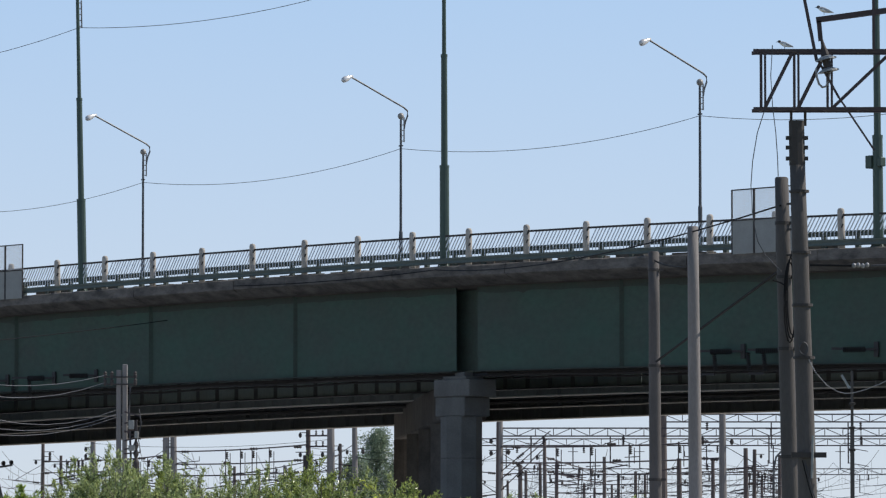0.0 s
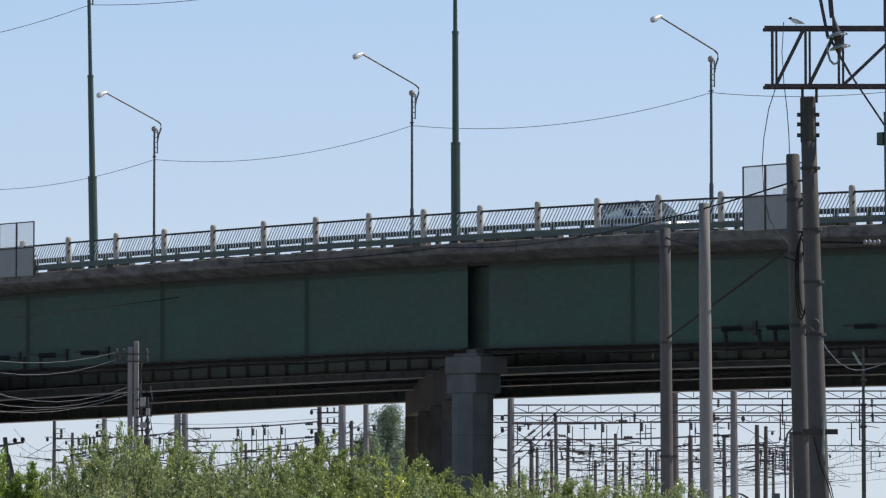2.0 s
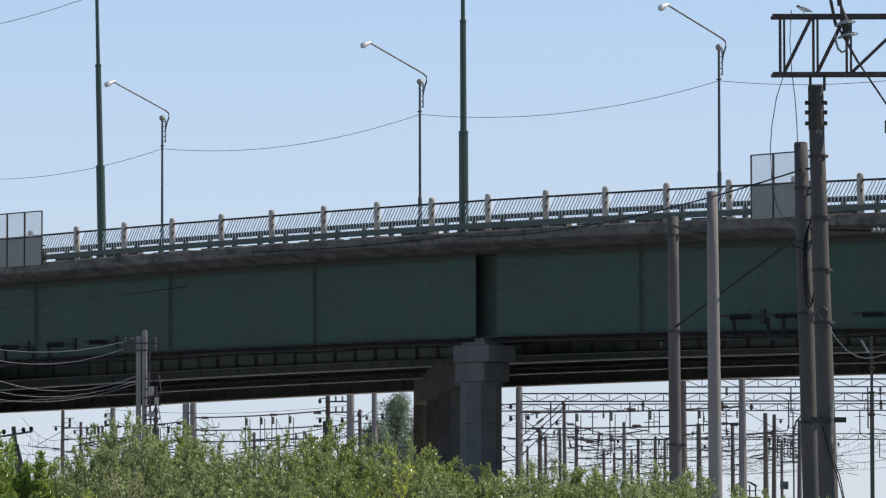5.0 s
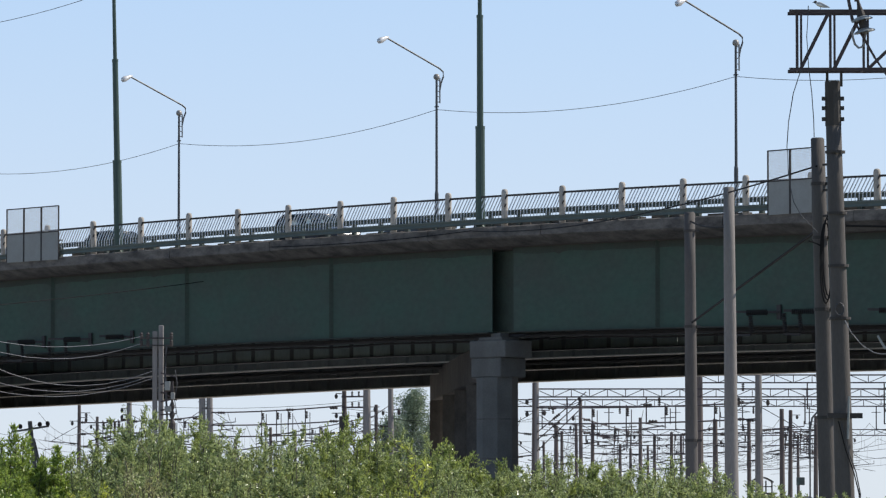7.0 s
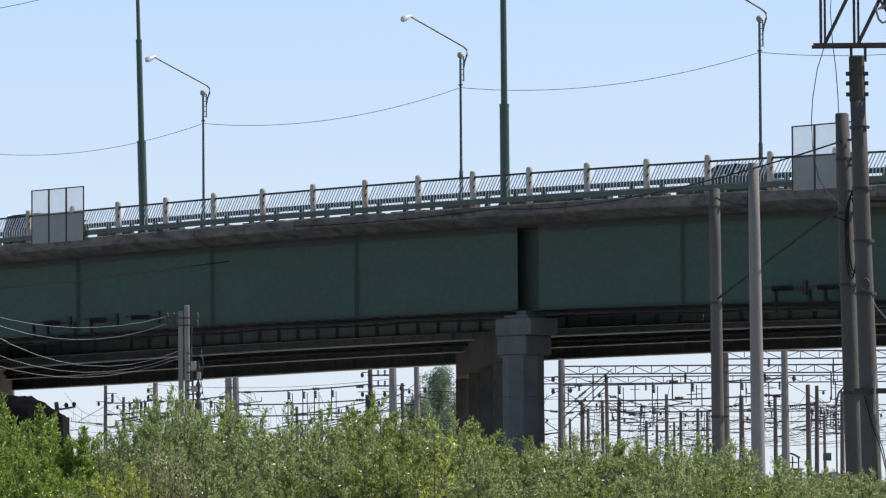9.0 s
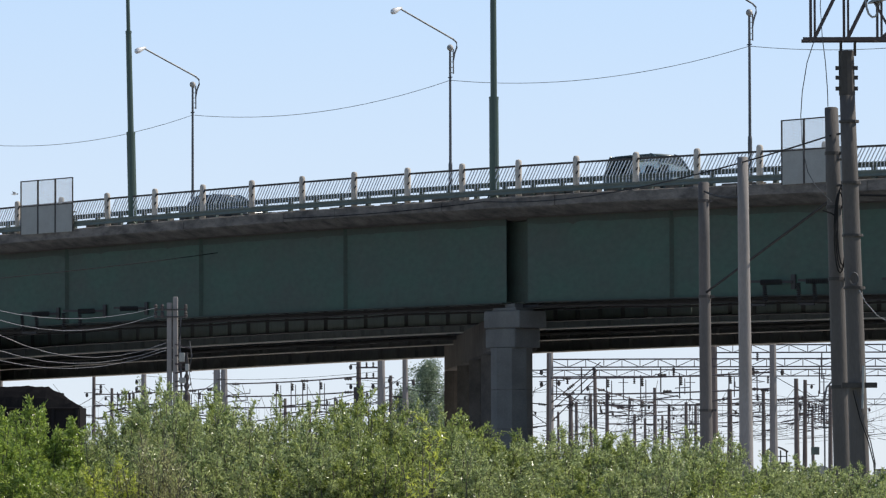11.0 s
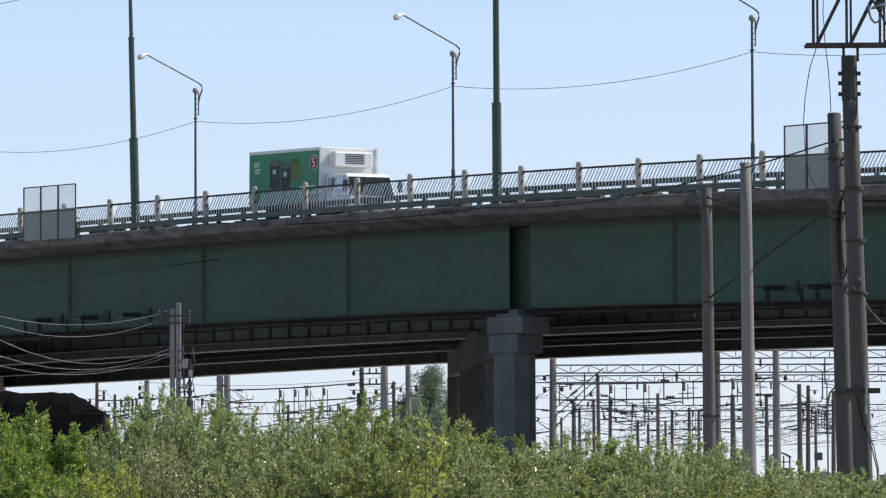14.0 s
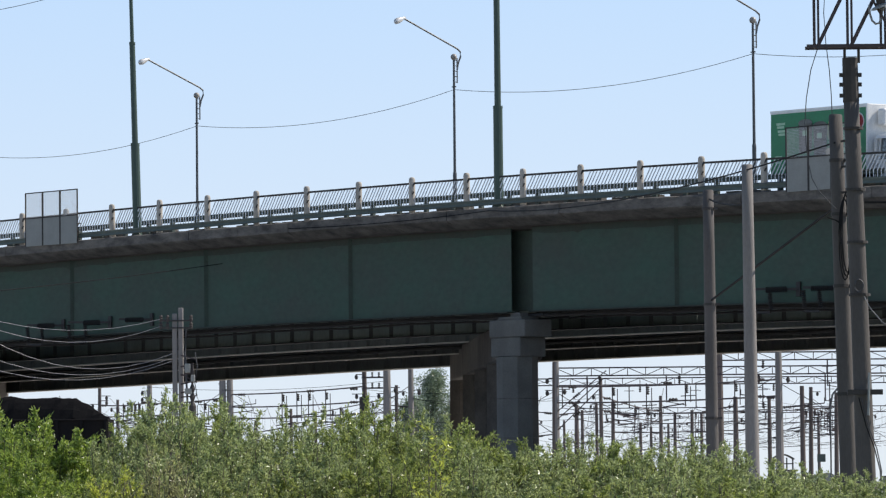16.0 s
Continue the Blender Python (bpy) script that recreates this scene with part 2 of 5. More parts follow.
def bar(bm, a, b, w, h=None):
    """A square bar from a to b."""
    a, b = Vector(a), Vector(b)
    d = b - a
    q = d.to_track_quat("X", "Z").to_matrix().to_4x4()
    bmesh.ops.create_cube(bm, size=1, matrix=Matrix.Translation((a + b) / 2) @ q @ Matrix.Diagonal((d.length, w, h or w, 1)))
    return bm


def lathe(bm, profile, sides=12, m=None):
    m = m or Matrix()
    rings = [[bm.verts.new(m @ Vector((max(r, 0.0005) * math.cos(2 * math.pi * k / sides), max(r, 0.0005) * math.sin(2 * math.pi * k / sides), z))) for k in range(sides)] for r, z in profile]
    for a, b in zip(rings, rings[1:]):
        for k in range(sides):
            bm.faces.new((a[k], a[(k + 1) % sides], b[(k + 1) % sides], b[k]))
    bm.faces.new(rings[0][::-1]), bm.faces.new(rings[-1])
    return bm


def sag(a, b, drop, n=14):
    a, b = Vector(a), Vector(b)
    return [a.lerp(b, i / n) - Vector((0, 0, drop * 4 * (i / n) * (1 - i / n))) for i in range(n + 1)]


def cable(name, a, b, drop, radius, label, material=None, n=16):
    return tagged(mesh_object(name, tube(bmesh.new(), sag(a, b, drop, n), radius, 5), material or WIRE), label, "cable")


# ---------------------------------------------------------------- the bridge's own axes
ALONG, AWAY = Vector((math.cos(radians(50)), -math.sin(radians(50)), 0)), Vector((math.sin(radians(50)), math.cos(radians(50)), 0))
ROOT = Vector((0, 212, 0))
HEADING = -50


def crown(u):
    """Height of the kerb line, a flat crest."""
    d = u + 9
    k = 0.00031
    if d < 0:
        k = 0.00018
    if abs(d) < 55:
        return 13.84 - k * d * d
    return 13.84 - k * 55 * 55 - 2 * k * 55 * (abs(d) - 55) * 0.6


def deck(u, w, dz=0.0):
    return ROOT + u * ALONG + w * AWAY + Vector((0, 0, crown(u) + dz))


def on_deck(u, w, dz=0.0, turn=0.0):
    return Matrix.Translation(deck(u, w, dz)) @ pose(0, 0, 0, 0, 0, HEADING + turn)


def sweep(bm, profile, u0, u1, step=2.5, tilt=0.0):
    """The closed outline (w, dz) drawn along the deck. tilt: fall of the outline across."""
    n = max(1, round((u1 - u0) / step))
    rings = []
    for i in range(n + 1):
        u = u0 + (u1 - u0) * i / n
        rings.append([bm.verts.new(deck(u, w, dz - tilt * w)) for w, dz in profile])
    k = len(profile)
    for a, b in zip(rings, rings[1:]):
        for j in range(k):
            bm.faces.new((a[j], b[j], b[(j + 1) % k], a[(j + 1) % k]))
    bm.faces.new(rings[0]), bm.faces.new(rings[-1][::-1])
    bmesh.ops.recalc_face_normals(bm, faces=bm.faces)
    return bm


def rect(w0, w1, z0, z1):
    return [(w0, z0), (w1, z0), (w1, z1), (w0, z1)]


POST_STEP, POST_FIRST = 3.778, 2.0

# ---------------------------------------------------------------- ground
def ground():
    bm = bmesh.new()
    n, size = 60, 4500.0
    rows = []
    for i in range(n + 1):
        y = -300 + (size + 300) * (i / n) ** 2.2
        rows.append([bm.verts.new((-2500 + 5000 * j / 40, y, 0.12 * noise.noise((j * 0.7, i * 0.7, 0)))) for j in range(41)])
    for a, b in zip(rows, rows[1:]):
        for j in range(40):
            bm.faces.new((a[j], a[j + 1], b[j + 1], b[j]))
    tagged(mesh_object("ground", bm, GROUND), "flat weedy railway land reaching the horizon", "ground", kind="structure")
    # bed widened under the bridge and kept pale to bounce light onto its underside
    bm = bmesh.new()
    for x0, x1, y0, y1 in ((-160, 160, 120, 900),):
        box(bm, (x0, y0, 0.1), (x1, y1, 0.3))
    tagged(mesh_object("ballast", bm, BALLAST), "grey brown ballast bed of the rail yard, widened as unseen light reflector", "ballast", kind="structure")


# ---------------------------------------------------------------- the overpass
def girder(parent, w, u0, u1, top, bottom, stiff_step, stiff_first, flange=0.35, under=None, paint=None, stain=None):
    paint = paint or GREEN
    g = part("girder", sweep(bmesh.new(), rect(w, w + 0.03, top, bottom), u0, u1), paint, parent, "dark green painted steel plate girder")
    part("flange", sweep(bmesh.new(), rect(w - flange, w + flange, bottom, bottom - 0.05), u0, u1), under or FLANGE, g)
    u = stiff_first
    while u < u1:
        if u0 < u < u1 - 1:
            b = bmesh.new()
            p, q = deck(u, w - 0.03, top), deck(u, w - 0.03, bottom)
            bar(b, p, q, 0.06, 0.24)
            part("stiffener", b, stain or paint, g)
        u += stiff_step
    return g


def ragged_strip(w, u0, u1, top, bottom):
    """A thin strip of shade and grime along the girder whose lower edge hangs in uneven runs."""
    bm = bmesh.new()
    n = int((u1 - u0) / 0.3)
    rings = []
    for i in range(n + 1):
        u = u0 + (u1 - u0) * i / n
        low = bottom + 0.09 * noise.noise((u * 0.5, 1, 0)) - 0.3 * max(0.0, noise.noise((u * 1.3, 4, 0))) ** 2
        rings.append([bm.verts.new(deck(u, ww, z)) for ww, z in ((w, top), (w + 0.012, top), (w + 0.012, low), (w, low))])
    for a, b in zip(rings, rings[1:]):
        for j in range(4):
            bm.faces.new((a[j], b[j], b[(j + 1) % 4], a[(j + 1) % 4]))
    bmesh.ops.recalc_face_normals(bm, faces=bm.faces)
    return bm


def overpass():
    o = thing("overpass", "concrete road deck on dark green steel girders over a rail yard", "bridge", kind="structure")
    lo, hi = -300, 400
    # near slab in a darker brown concrete than the far slab
    part("deck_slab", sweep(bmesh.new(), [(0.5, -0.02), (12.6, -0.02), (12.6, -0.5), (10.6, -0.85), (1.1, -0.85), (0.5, -0.7)], lo, hi), BROWN_CONCRETE, o)
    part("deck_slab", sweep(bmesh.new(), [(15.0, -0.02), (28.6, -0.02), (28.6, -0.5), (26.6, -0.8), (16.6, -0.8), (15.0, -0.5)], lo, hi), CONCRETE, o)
    for wa, wb in ((1.3, 12.3), (15.3, 27.3)):
        part("roadway", sweep(bmesh.new(), rect(wa, wb, -0.016, 0.02), lo, hi), ASPHALT, o, "grey asphalt roadway")
    # weathered edge beam cast in uneven lengths
    u, k = -120.0, 0
    while u < 90:
        length = 3.778
        j = 0.03 * random.uniform(-1, 1)
        bm = sweep(bmesh.new(), [(-0.5 + j, 0.0 + j), (-0.4 + j, 0.05), (0.5, 0.05), (0.5, -0.76), (0.3, -0.76), (-0.1, -0.6), (-0.42 + j, -0.46 + j), (-0.5 + j, -0.4)], u, u + length - 0.015, 0.42)
        for v in bm.verts:
            v.co += Vector((0, 0, 0.012 * noise.noise(v.co * 2.3) + 0.025 * noise.noise(v.co * 7.1))) + AWAY * 0.035 * noise.noise(v.co * 5.1 + Vector((5, 0, 0)))
        part("edge_beam", bm, EDGE, o)
        u += length
    # near girders, with the gap of the movement joint over each pier
    for a, b in ((-130.0, -44.4), (-43.1, -0.23), (1.2, 44.5), (45.8, 130.0)):
        first = {-43.1: -33.2, 1.2: 10.52}.get(a, a + 10.9)
        girder(o, 0.95, a, b, -0.72, -4.42, 10.9, first, 0.25, RUST_AND_SHADE, stain=DULL)
        b += 1.4
        # dark strip paints the overhang's shade together with soot and rust runs
        part("shaded_top_strip", ragged_strip(0.93, a, b - 1.4, -0.72, -1.08), RUST_AND_SHADE, o, "soot, rust and painted overhang shade run along the girder's top edge")
        part("cable_duct", sweep(bmesh.new(), rect(2.6, 3.3, -4.42, -4.6), a, b), DARK_STEEL, o)
        # this inner girder carries the brightened paint, lighter than the outer green
        girder(o, 10.5, a, b, -0.9, -4.84, 1.55, a + 1, under=DARK_STEEL, paint=BRIGHTENED, stain=SHADE_GREY)
        girder(o, 16.5, a, b, -0.9, -4.92, 1.55, a + 1, paint=SHADE_GREY)
        girder(o, 22.0, a, b, -0.9, -5.2, 1.55, a + 1, flange=0.2, paint=SHADE_GREY)
        girder(o, 27.5, a, b, -0.7, -5.55, 1.55, a + 1, paint=SHADE_GREY)
        # cross bracing and service pipes under the deck
        n = int((b - a) / 5.4)
        for i in range(n + 1):
            u = a + 0.3 + (b - a - 0.6) * i / n
            for w0, w1 in ((2.1, 10.4), (16.6, 27.4)):
                bm = bmesh.new()
                bar(bm, deck(u, w0, -1.6), deck(u, w1, -1.8), 0.14, 0.5)
                bar(bm, deck(u, w0, -2.6), deck(u, w1, -2.9), 0.12, 0.2)
                part("cross_beam", bm, BRIGHTENED, o)
        for w, dz, r in ((1.6, -4.62, 0.08), (3.0, -4.7, 0.05), (20, -5.0, 0.1)):
            part("service_pipe", tube(bmesh.new(), [deck(a + (b - a) * i / 12, w, dz + 0.04 * math.sin(i * 2.2)) for i in range(13)], r, 6), DARK_STEEL, o)
    for u in (-43.2, 0.95, 45.6):
        bm = bmesh.new()
        box(bm, (u - 3.0, 1.6, -4.38), (u + 4.5, 1.7, -0.9))
        for v in bm.verts:
            v.co = deck(v.co.x, v.co.y, v.co.z)
        part("end_diaphragm", bm, DULL, o)
    return o


def octagon_column(bm, centre, r, z0, z1, turn=0.0):
    lathe(bm, [(r, z0), (r, z1)], 8, Matrix.Translation((centre.x, centre.y, 0)) @ pose(0, 0, 0, 0, 0, turn))
    return bm


def pier(u):
    """A skewed row of columns under a long cap beam, in line with the tracks."""
    o = thing("bridge_pier", "grey concrete bridge pier of octagonal columns and stepped caps", "bridge pier", group="piers of the overpass", kind="structure")
    near = deck(u - 1.75, 1.3)
    far = deck(u - 36.3, 27.0)
    line = (far - near); line.z = 0
    length = line.length
    way = line.normalized()
    top = crown(u) - 4.78
    ax = Matrix.Translation((near.x, near.y, 0)) @ pose(0, 0, 0, 0, 0, HEADING)
    # near column with its two-step cap
    shaft = near - Vector((0.17, 0, 0))
    col = part("column", octagon_column(bmesh.new(), shaft, 0.9, 0, top - 1.6), PIER, o, "blue grey octagonal column with cast joints")
    for z in (2.2, 3.9, 5.6):
        part("cast_joint", octagon_column(bmesh.new(), shaft, 0.91, z, z + 0.045), EDGE, col)
    bm = bmesh.new(); box(bm, (-1.2, -0.8, top - 0.75), (1.2, 0.75, top), 0.04, ax)
    part("cap", bm, PIER, o, "pale concrete cap block")
    bm = bmesh.new(); box(bm, (-1.15, -0.75, top - 1.6), (0.84, 0.7, top - 0.75), 0.04, ax)
    part("corbel", bm, PIER, o)
    bm = bmesh.new()
    box(bm, (-0.8, -0.6, top), (0.75, 0.4, top + 0.14), 0.02, ax), box(bm, (-0.35, -0.3, top + 0.1), (0.3, 0.2, crown(u) - 4.46), 0.02, ax)
    part("bearing", bm, PIER, o)
    # long beam and the columns behind
    rot = Matrix.Translation((near.x, near.y, 0)) @ Matrix.Rotation(math.atan2(way.y, way.x), 4, "Z")
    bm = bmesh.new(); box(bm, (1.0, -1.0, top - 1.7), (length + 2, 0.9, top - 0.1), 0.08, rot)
    part("cap_beam", bm, BROWN_CONCRETE, o, "brown stained concrete cap beam")
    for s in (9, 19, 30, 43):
        part("column", octagon_column(bmesh.new(), near + way * s, 1.05, 0, top - 1.7, HEADING + 22.5), BROWN_CONCRETE, o, "brown stained concrete column in the shade of the deck")
    return o


def railing():
    o = thing("bridge_railing", "grey concrete posts with slanted pale bars and a thin dark handrail", "railing", kind="structure")
    bm = bmesh.new()
    lathe(bm, [(0.152, -0.2), (0.15, 0.7), (0.148, 1.49), (0.138, 1.57), (0.105, 1.62), (0.05, 1.64)], 10)
    for v in bm.verts:  # square-ish shaft with rounded corners
        v.co.x *= 0.95
    first = None
    span = range(-31, 20)
    for k in span:
        u = POST_FIRST + POST_STEP * k
        m = on_deck(u, -0.24, 0.0, random.uniform(-4, 4)) @ pose(0, 0, 0, random.uniform(-1, 1), random.uniform(-1, 1), 0)
        if first is None:
            first = part("post", bm, POST, o, smooth=True)
            first.matrix_basis = m
        else:
            share("post", first, m, o)
        bm = bmesh.new()
        bar(bm, (0.1, -0.06, 1.2), (0.2, -0.02, 1.4), 0.05), bar(bm, (0.12, -0.1, 0.86), (0.19, -0.06, 1.0), 0.045)
        part("clamp", bm, DARK_STEEL, o).matrix_basis = m
    for k in list(span)[:-1]:
        u0 = POST_FIRST + POST_STEP * k + 0.2
        u1 = u0 + POST_STEP - 0.4
        bm = bmesh.new()
        bar(bm, deck(u0 - 0.1, -0.2, 1.36), deck(u1 + 0.1, -0.2, 1.36), 0.05, 0.085)
        hand = part("handrail", bm, DARK_STEEL, o, "thin dark steel handrail")
        bm = bmesh.new()
        n = 16
        for i in range(n):
            u = u0 + (u1 - u0) * (i + 0.3) / n
            j = random.uniform(-0.02, 0.02)
            bar(bm, deck(u + j - 0.1, -0.2, 0.68), deck(min(u + j + 0.36, u1 + 0.1), -0.2, 1.33), 0.034, 0.034)
            bar(bm, deck(u + j - 0.1, -0.2, 0.68), deck(u + j - 0.1, -0.2, 0.4), 0.03, 0.03)
        part("bars", bm, PICKET, hand, "pale slanted steel bars")
        bm = bmesh.new()
        bar(bm, deck(u0 - 0.1, -0.2, 0.4), deck(u1 + 0.1, -0.2, 0.4), 0.04, 0.04)
        part("bottom_rail", bm, RAIL, o)
    part("kerb_beam", sweep(bmesh.new(), [(-0.46, 0.36), (-0.42, 0.38), (-0.4, 0.29), (-0.42, 0.26), (-0.4, 0.23), (-0.42, 0.14), (-0.46, 0.16), (-0.43, 0.26)], -115, 72), RAIL, o, "dark green steel beam bolted across the posts")
    # low kerb stones behind the beam, broken and uneven
    for k in span:
        u = POST_FIRST + POST_STEP * k + random.uniform(0.2, 0.8)
        bm = sweep(bmesh.new(), rect(0.92, 1.22, 0.03, random.uniform(0.2, 0.34)), u, u + random.uniform(2.2, 3.4), 1.0)
        part("kerb_stone", bm, EDGE, o)
    return o


def guard_rail(w, z, u0, u1, name, label):
    o = thing(name, label, "guard rail", kind="structure")
    part("beam", sweep(bmesh.new(), [(w - 0.04, z + 0.11), (w + 0.02, z + 0.11), (w + 0.02, z + 0.04), (w - 0.02, z), (w + 0.02, z - 0.04), (w + 0.02, z - 0.11), (w - 0.04, z - 0.11), (w - 0.06, z - 0.06), (w - 0.03, z), (w - 0.06, z + 0.06)], u0, u1), RAIL, o)
    u = u0 + 0.8
    first = None
    while u < u1:
        m = on_deck(u, w + 0.1)
        if first is None:
            bm = bmesh.new()
            box(bm, (-0.11, -0.08, -0.05), (0.11, 0.08, z + 0.12), 0.01)
            first = part("rail_post", bm, RAIL, o)
            first.matrix_basis = m
        else:
            share("rail_post", first, m, o)
        u += 1.9
    return o


def screen(u0, u1, panels):
    """Sheet and mesh guard over the electrified tracks."""
    o = thing("safety_screen", "grey sheet metal safety screen with a wire mesh upper half", "screen", on_deck(u0, -0.56), "screens over the tracks")
    wd = (u1 - u0) / panels
    for i in range(panels):
        x = i * wd
        bm = bmesh.new()
        for a, b in (((x + 0.02, 0, -0.05), (x + 0.02, 0, 2.55)), ((x + wd - 0.02, 0, -0.05), (x + wd - 0.02, 0, 2.55)), ((x, 0, 2.53), (x + wd, 0, 2.53)), ((x, 0, 1.3), (x + wd, 0, 1.3))):
            bar(bm, a, b, 0.05)
        f = part("frame", bm, DARK_STEEL, o)
        bm = bmesh.new(); box(bm, (x + 0.05, -0.006, -0.05), (x + wd - 0.05, 0.006, 1.29))
        part("sheet", bm, SHEET, f)
        bm = bmesh.new()
        n = 26
        for j in range(1, n):
            bar(bm, (x + 0.04 + (wd - 0.08) * j / n, 0, 1.32), (x + 0.04 + (wd - 0.08) * j / n, 0, 2.51), 0.007)
        for j in range(1, 20):
            bar(bm, (x + 0.04, 0.006, 1.32 + 1.2 * j / 20), (x + wd - 0.04, 0.006, 1.32 + 1.2 * j / 20), 0.007)
        part("wire_mesh", bm, MESH, f)
    for x in (0.3, panels * wd - 0.3):
        bm = bmesh.new(); bar(bm, (x, 0.0, 0.9), (x, 0.4, 0.9), 0.05)
        part("bracket", bm, DARK_STEEL, o)
    return o


def girder_bracket(u, reach, drop):
    """A wire support bolted to the girder's face, with its insulator."""
    o = thing("wire_bracket", "dark steel wire support with insulator bolted to the girder", "bracket", on_deck(u - 0.45, 0.9, -3.9), "wire supports on the girder")
    bm = bmesh.new(); box(bm, (-0.12, -0.06, -0.3), (0.12, 0.02, 0.3), 0.01)
    part("plate", bm, DARK_STEEL, o)
    bm = bmesh.new(); bar(bm, (0, -0.05, 0), (-reach, -0.9, 0.05), 0.1)
    part("arm", bm, DARK_STEEL, o)
    part("insulator", insulator_string(bmesh.new(), (-reach * 0.2, -0.3, 0.0), 11, 0.13, 0.085, Vector((-reach, -0.85, 0)).normalized()), DARK_STEEL, o)
    if drop:
        for x in (-reach * 0.6, -reach):
            part("insulator", insulator_string(bmesh.new(), (x, -0.85 * -x / reach - 0.05, -0.05), 9, 0.12, 0.085, Vector((0.12, 0, -1)).normalized()), DARK_STEEL, o)
        bm = bmesh.new(); bar(bm, (-reach * 0.55, -0.6, -0.92), (-reach * 0.98, -0.9, -0.9), 0.09)
        part("tie", bm, DARK_STEEL, o)
    return o


# ---------------------------------------------------------------- lamps on the bridge
def ladder_top(parent, z, material):
    """The short ladder frame beside a pole's head."""
    bm = bmesh.new()
    bar(bm, (0, 0.22, z - 1.35), (0, 0.22, z - 0.05), 0.05)
    for i in range(5):
        bar(bm, (0, 0, z - 1.3 + 0.28 * i), (0, 0.22, z - 1.3 + 0.28 * i), 0.04)
    return part("ladder_frame", bm, material, parent)


def lamp_arm(parent, z, reach, rise, material):
    """A swept arm that bends back over the road, with its lamp head."""
    pts = [(0, 0.22, z - 0.45), (0, 0.3, z - 0.1), (0, 0.46, z + 0.25), (0, 0.44, z + 0.5), (0, 0.2, z + 0.66)]
    pts.append((0, -reach, z + 0.7 + rise))
    arm = part("arm", tube(bmesh.new(), pts, 0.045, 6), material, parent)
    bm = bmesh.new()
    m = Matrix.Translation((0, -reach, z + 0.7 + rise)) @ Matrix.Rotation(radians(90) + math.atan2(rise, reach), 4, "X") @ Matrix.Diagonal((0.75, 1, 1, 1))
    lathe(bm, [(0.05, -0.15), (0.08, 0.0), (0.13, 0.2), (0.165, 0.4), (0.13, 0.58), (0.02, 0.66)], 10, m)
    part("lamp_head", bm, LAMP_HEAD, parent, "pale glass and alloy lamp head", True)
    return arm


def street_lamp(u, w, top):
    base = crown(u)
    o = thing("street_lamp", "grey steel street lamp with a swept arm and globe", "street lamp", on_deck(u, w, 0, 0), "street lamps along the far kerb")
    h = top - base
    bm = bmesh.new()
    lathe(bm, [(0.14, 0), (0.14, 0.3), (0.11, 0.32), (0.105, h * 0.41), (0.075, h * 0.42), (0.06, h - 0.35)], 10)
    part("pole", bm, LAMP_STEEL, o, smooth=False)
    ladder_top(o, h - 0.2, LAMP_STEEL)
    bm = bmesh.new()
    bmesh.ops.create_uvsphere(bm, u_segments=12, v_segments=8, radius=0.17, matrix=Matrix.Translation((0, 0, h - 0.2)))
    part("globe", bm, GLOBE, o, "dusty grey globe lamp", True)
    lamp_arm(o, h - 0.4, 3.35, 1.35, LAMP_STEEL)
    bm = bmesh.new(); bar(bm, (-0.15, 0, h - 1.75), (0.15, 0, h - 1.75), 0.06)
    part("cable_clamp", bm, DARK_STEEL, o)
    return o


def lighting_mast(u, lean, boxed):
    o = thing("lighting_mast", "tall tapered dark green steel lighting mast", "mast", on_deck(u + 0.1, -0.12, 0, 0) @ pose(0, 0, 0, 0, lean, 0), "masts along the near kerb")
    bm = bmesh.new()
    lathe(bm, [(0.3, 0.0), (0.3, 0.06), (0.21, 0.1), (0.205, 4.35), (0.2, 4.4), (0.145, 4.42), (0.135, 9.2), (0.095, 9.22), (0.075, 15.4)], 12)
    part("pole", bm, MAST, o)
    for z, r in ((4.38, 0.215), (9.2, 0.15)):
        part("collar", lathe(bmesh.new(), [(r, z - 0.06), (r, z + 0.06)], 12), MAST, o)
    ladder_top(o, 14.0, LAMP_STEEL)
    lamp_arm(o, 14.6, -4.3, 1.5, LAMP_STEEL)
    for x in (-0.35, 0.35):
        bm = bmesh.new(); bar(bm, (x, -0.1, 0.0), (0, -0.1, 0.55), 0.05)
        part("brace", bm, RAIL, o)
    if boxed:
        bm = bmesh.new(); box(bm, (-0.45, -0.25, 3.15), (-0.12, 0.15, 3.65), 0.02)
        part("switch_box", bm, MAST, o)
        bm = bmesh.new(); box(bm, (0.15, -0.2, 3.2), (0.35, 0.1, 3.55), 0.02)
        part("switch_box", bm, MAST, o)
    return o


# ---------------------------------------------------------------- line poles before the bridge
def round_pole(name, foot, head, r0, r1, material, label, bands=(), group="line poles"):
    o = thing(name, label, "pole", Matrix.Translation(foot), group)
    d = Vector(head) - Vector(foot)
    part("shaft", tube(bmesh.new(), [d * (i / 6) for i in range(7)], [r0 + (r1 - r0) * i / 6 for i in range(7)], 14), material, o, smooth=True)
    part("top_cap", tube(bmesh.new(), [d, d + Vector((0, 0, 0.03))], [r1 * 0.98, r1 * 0.8], 14), material, o)
    for t in bands:
        p = d * t
        r = r0 + (r1 - r0) * t
        b = part("band", tube(bmesh.new(), [p - Vector((0, 0, 0.04)), p + Vector((0, 0, 0.04))], r + 0.02, 14), DARK_STEEL, o)
        bm = bmesh.new()
        bar(bm, p + Vector((r, -r * 0.5, 0)), p + Vector((r + 0.12, -r * 0.5, 0)), 0.07)
        part("bolt", bm, DARK_STEEL, b)
    return o


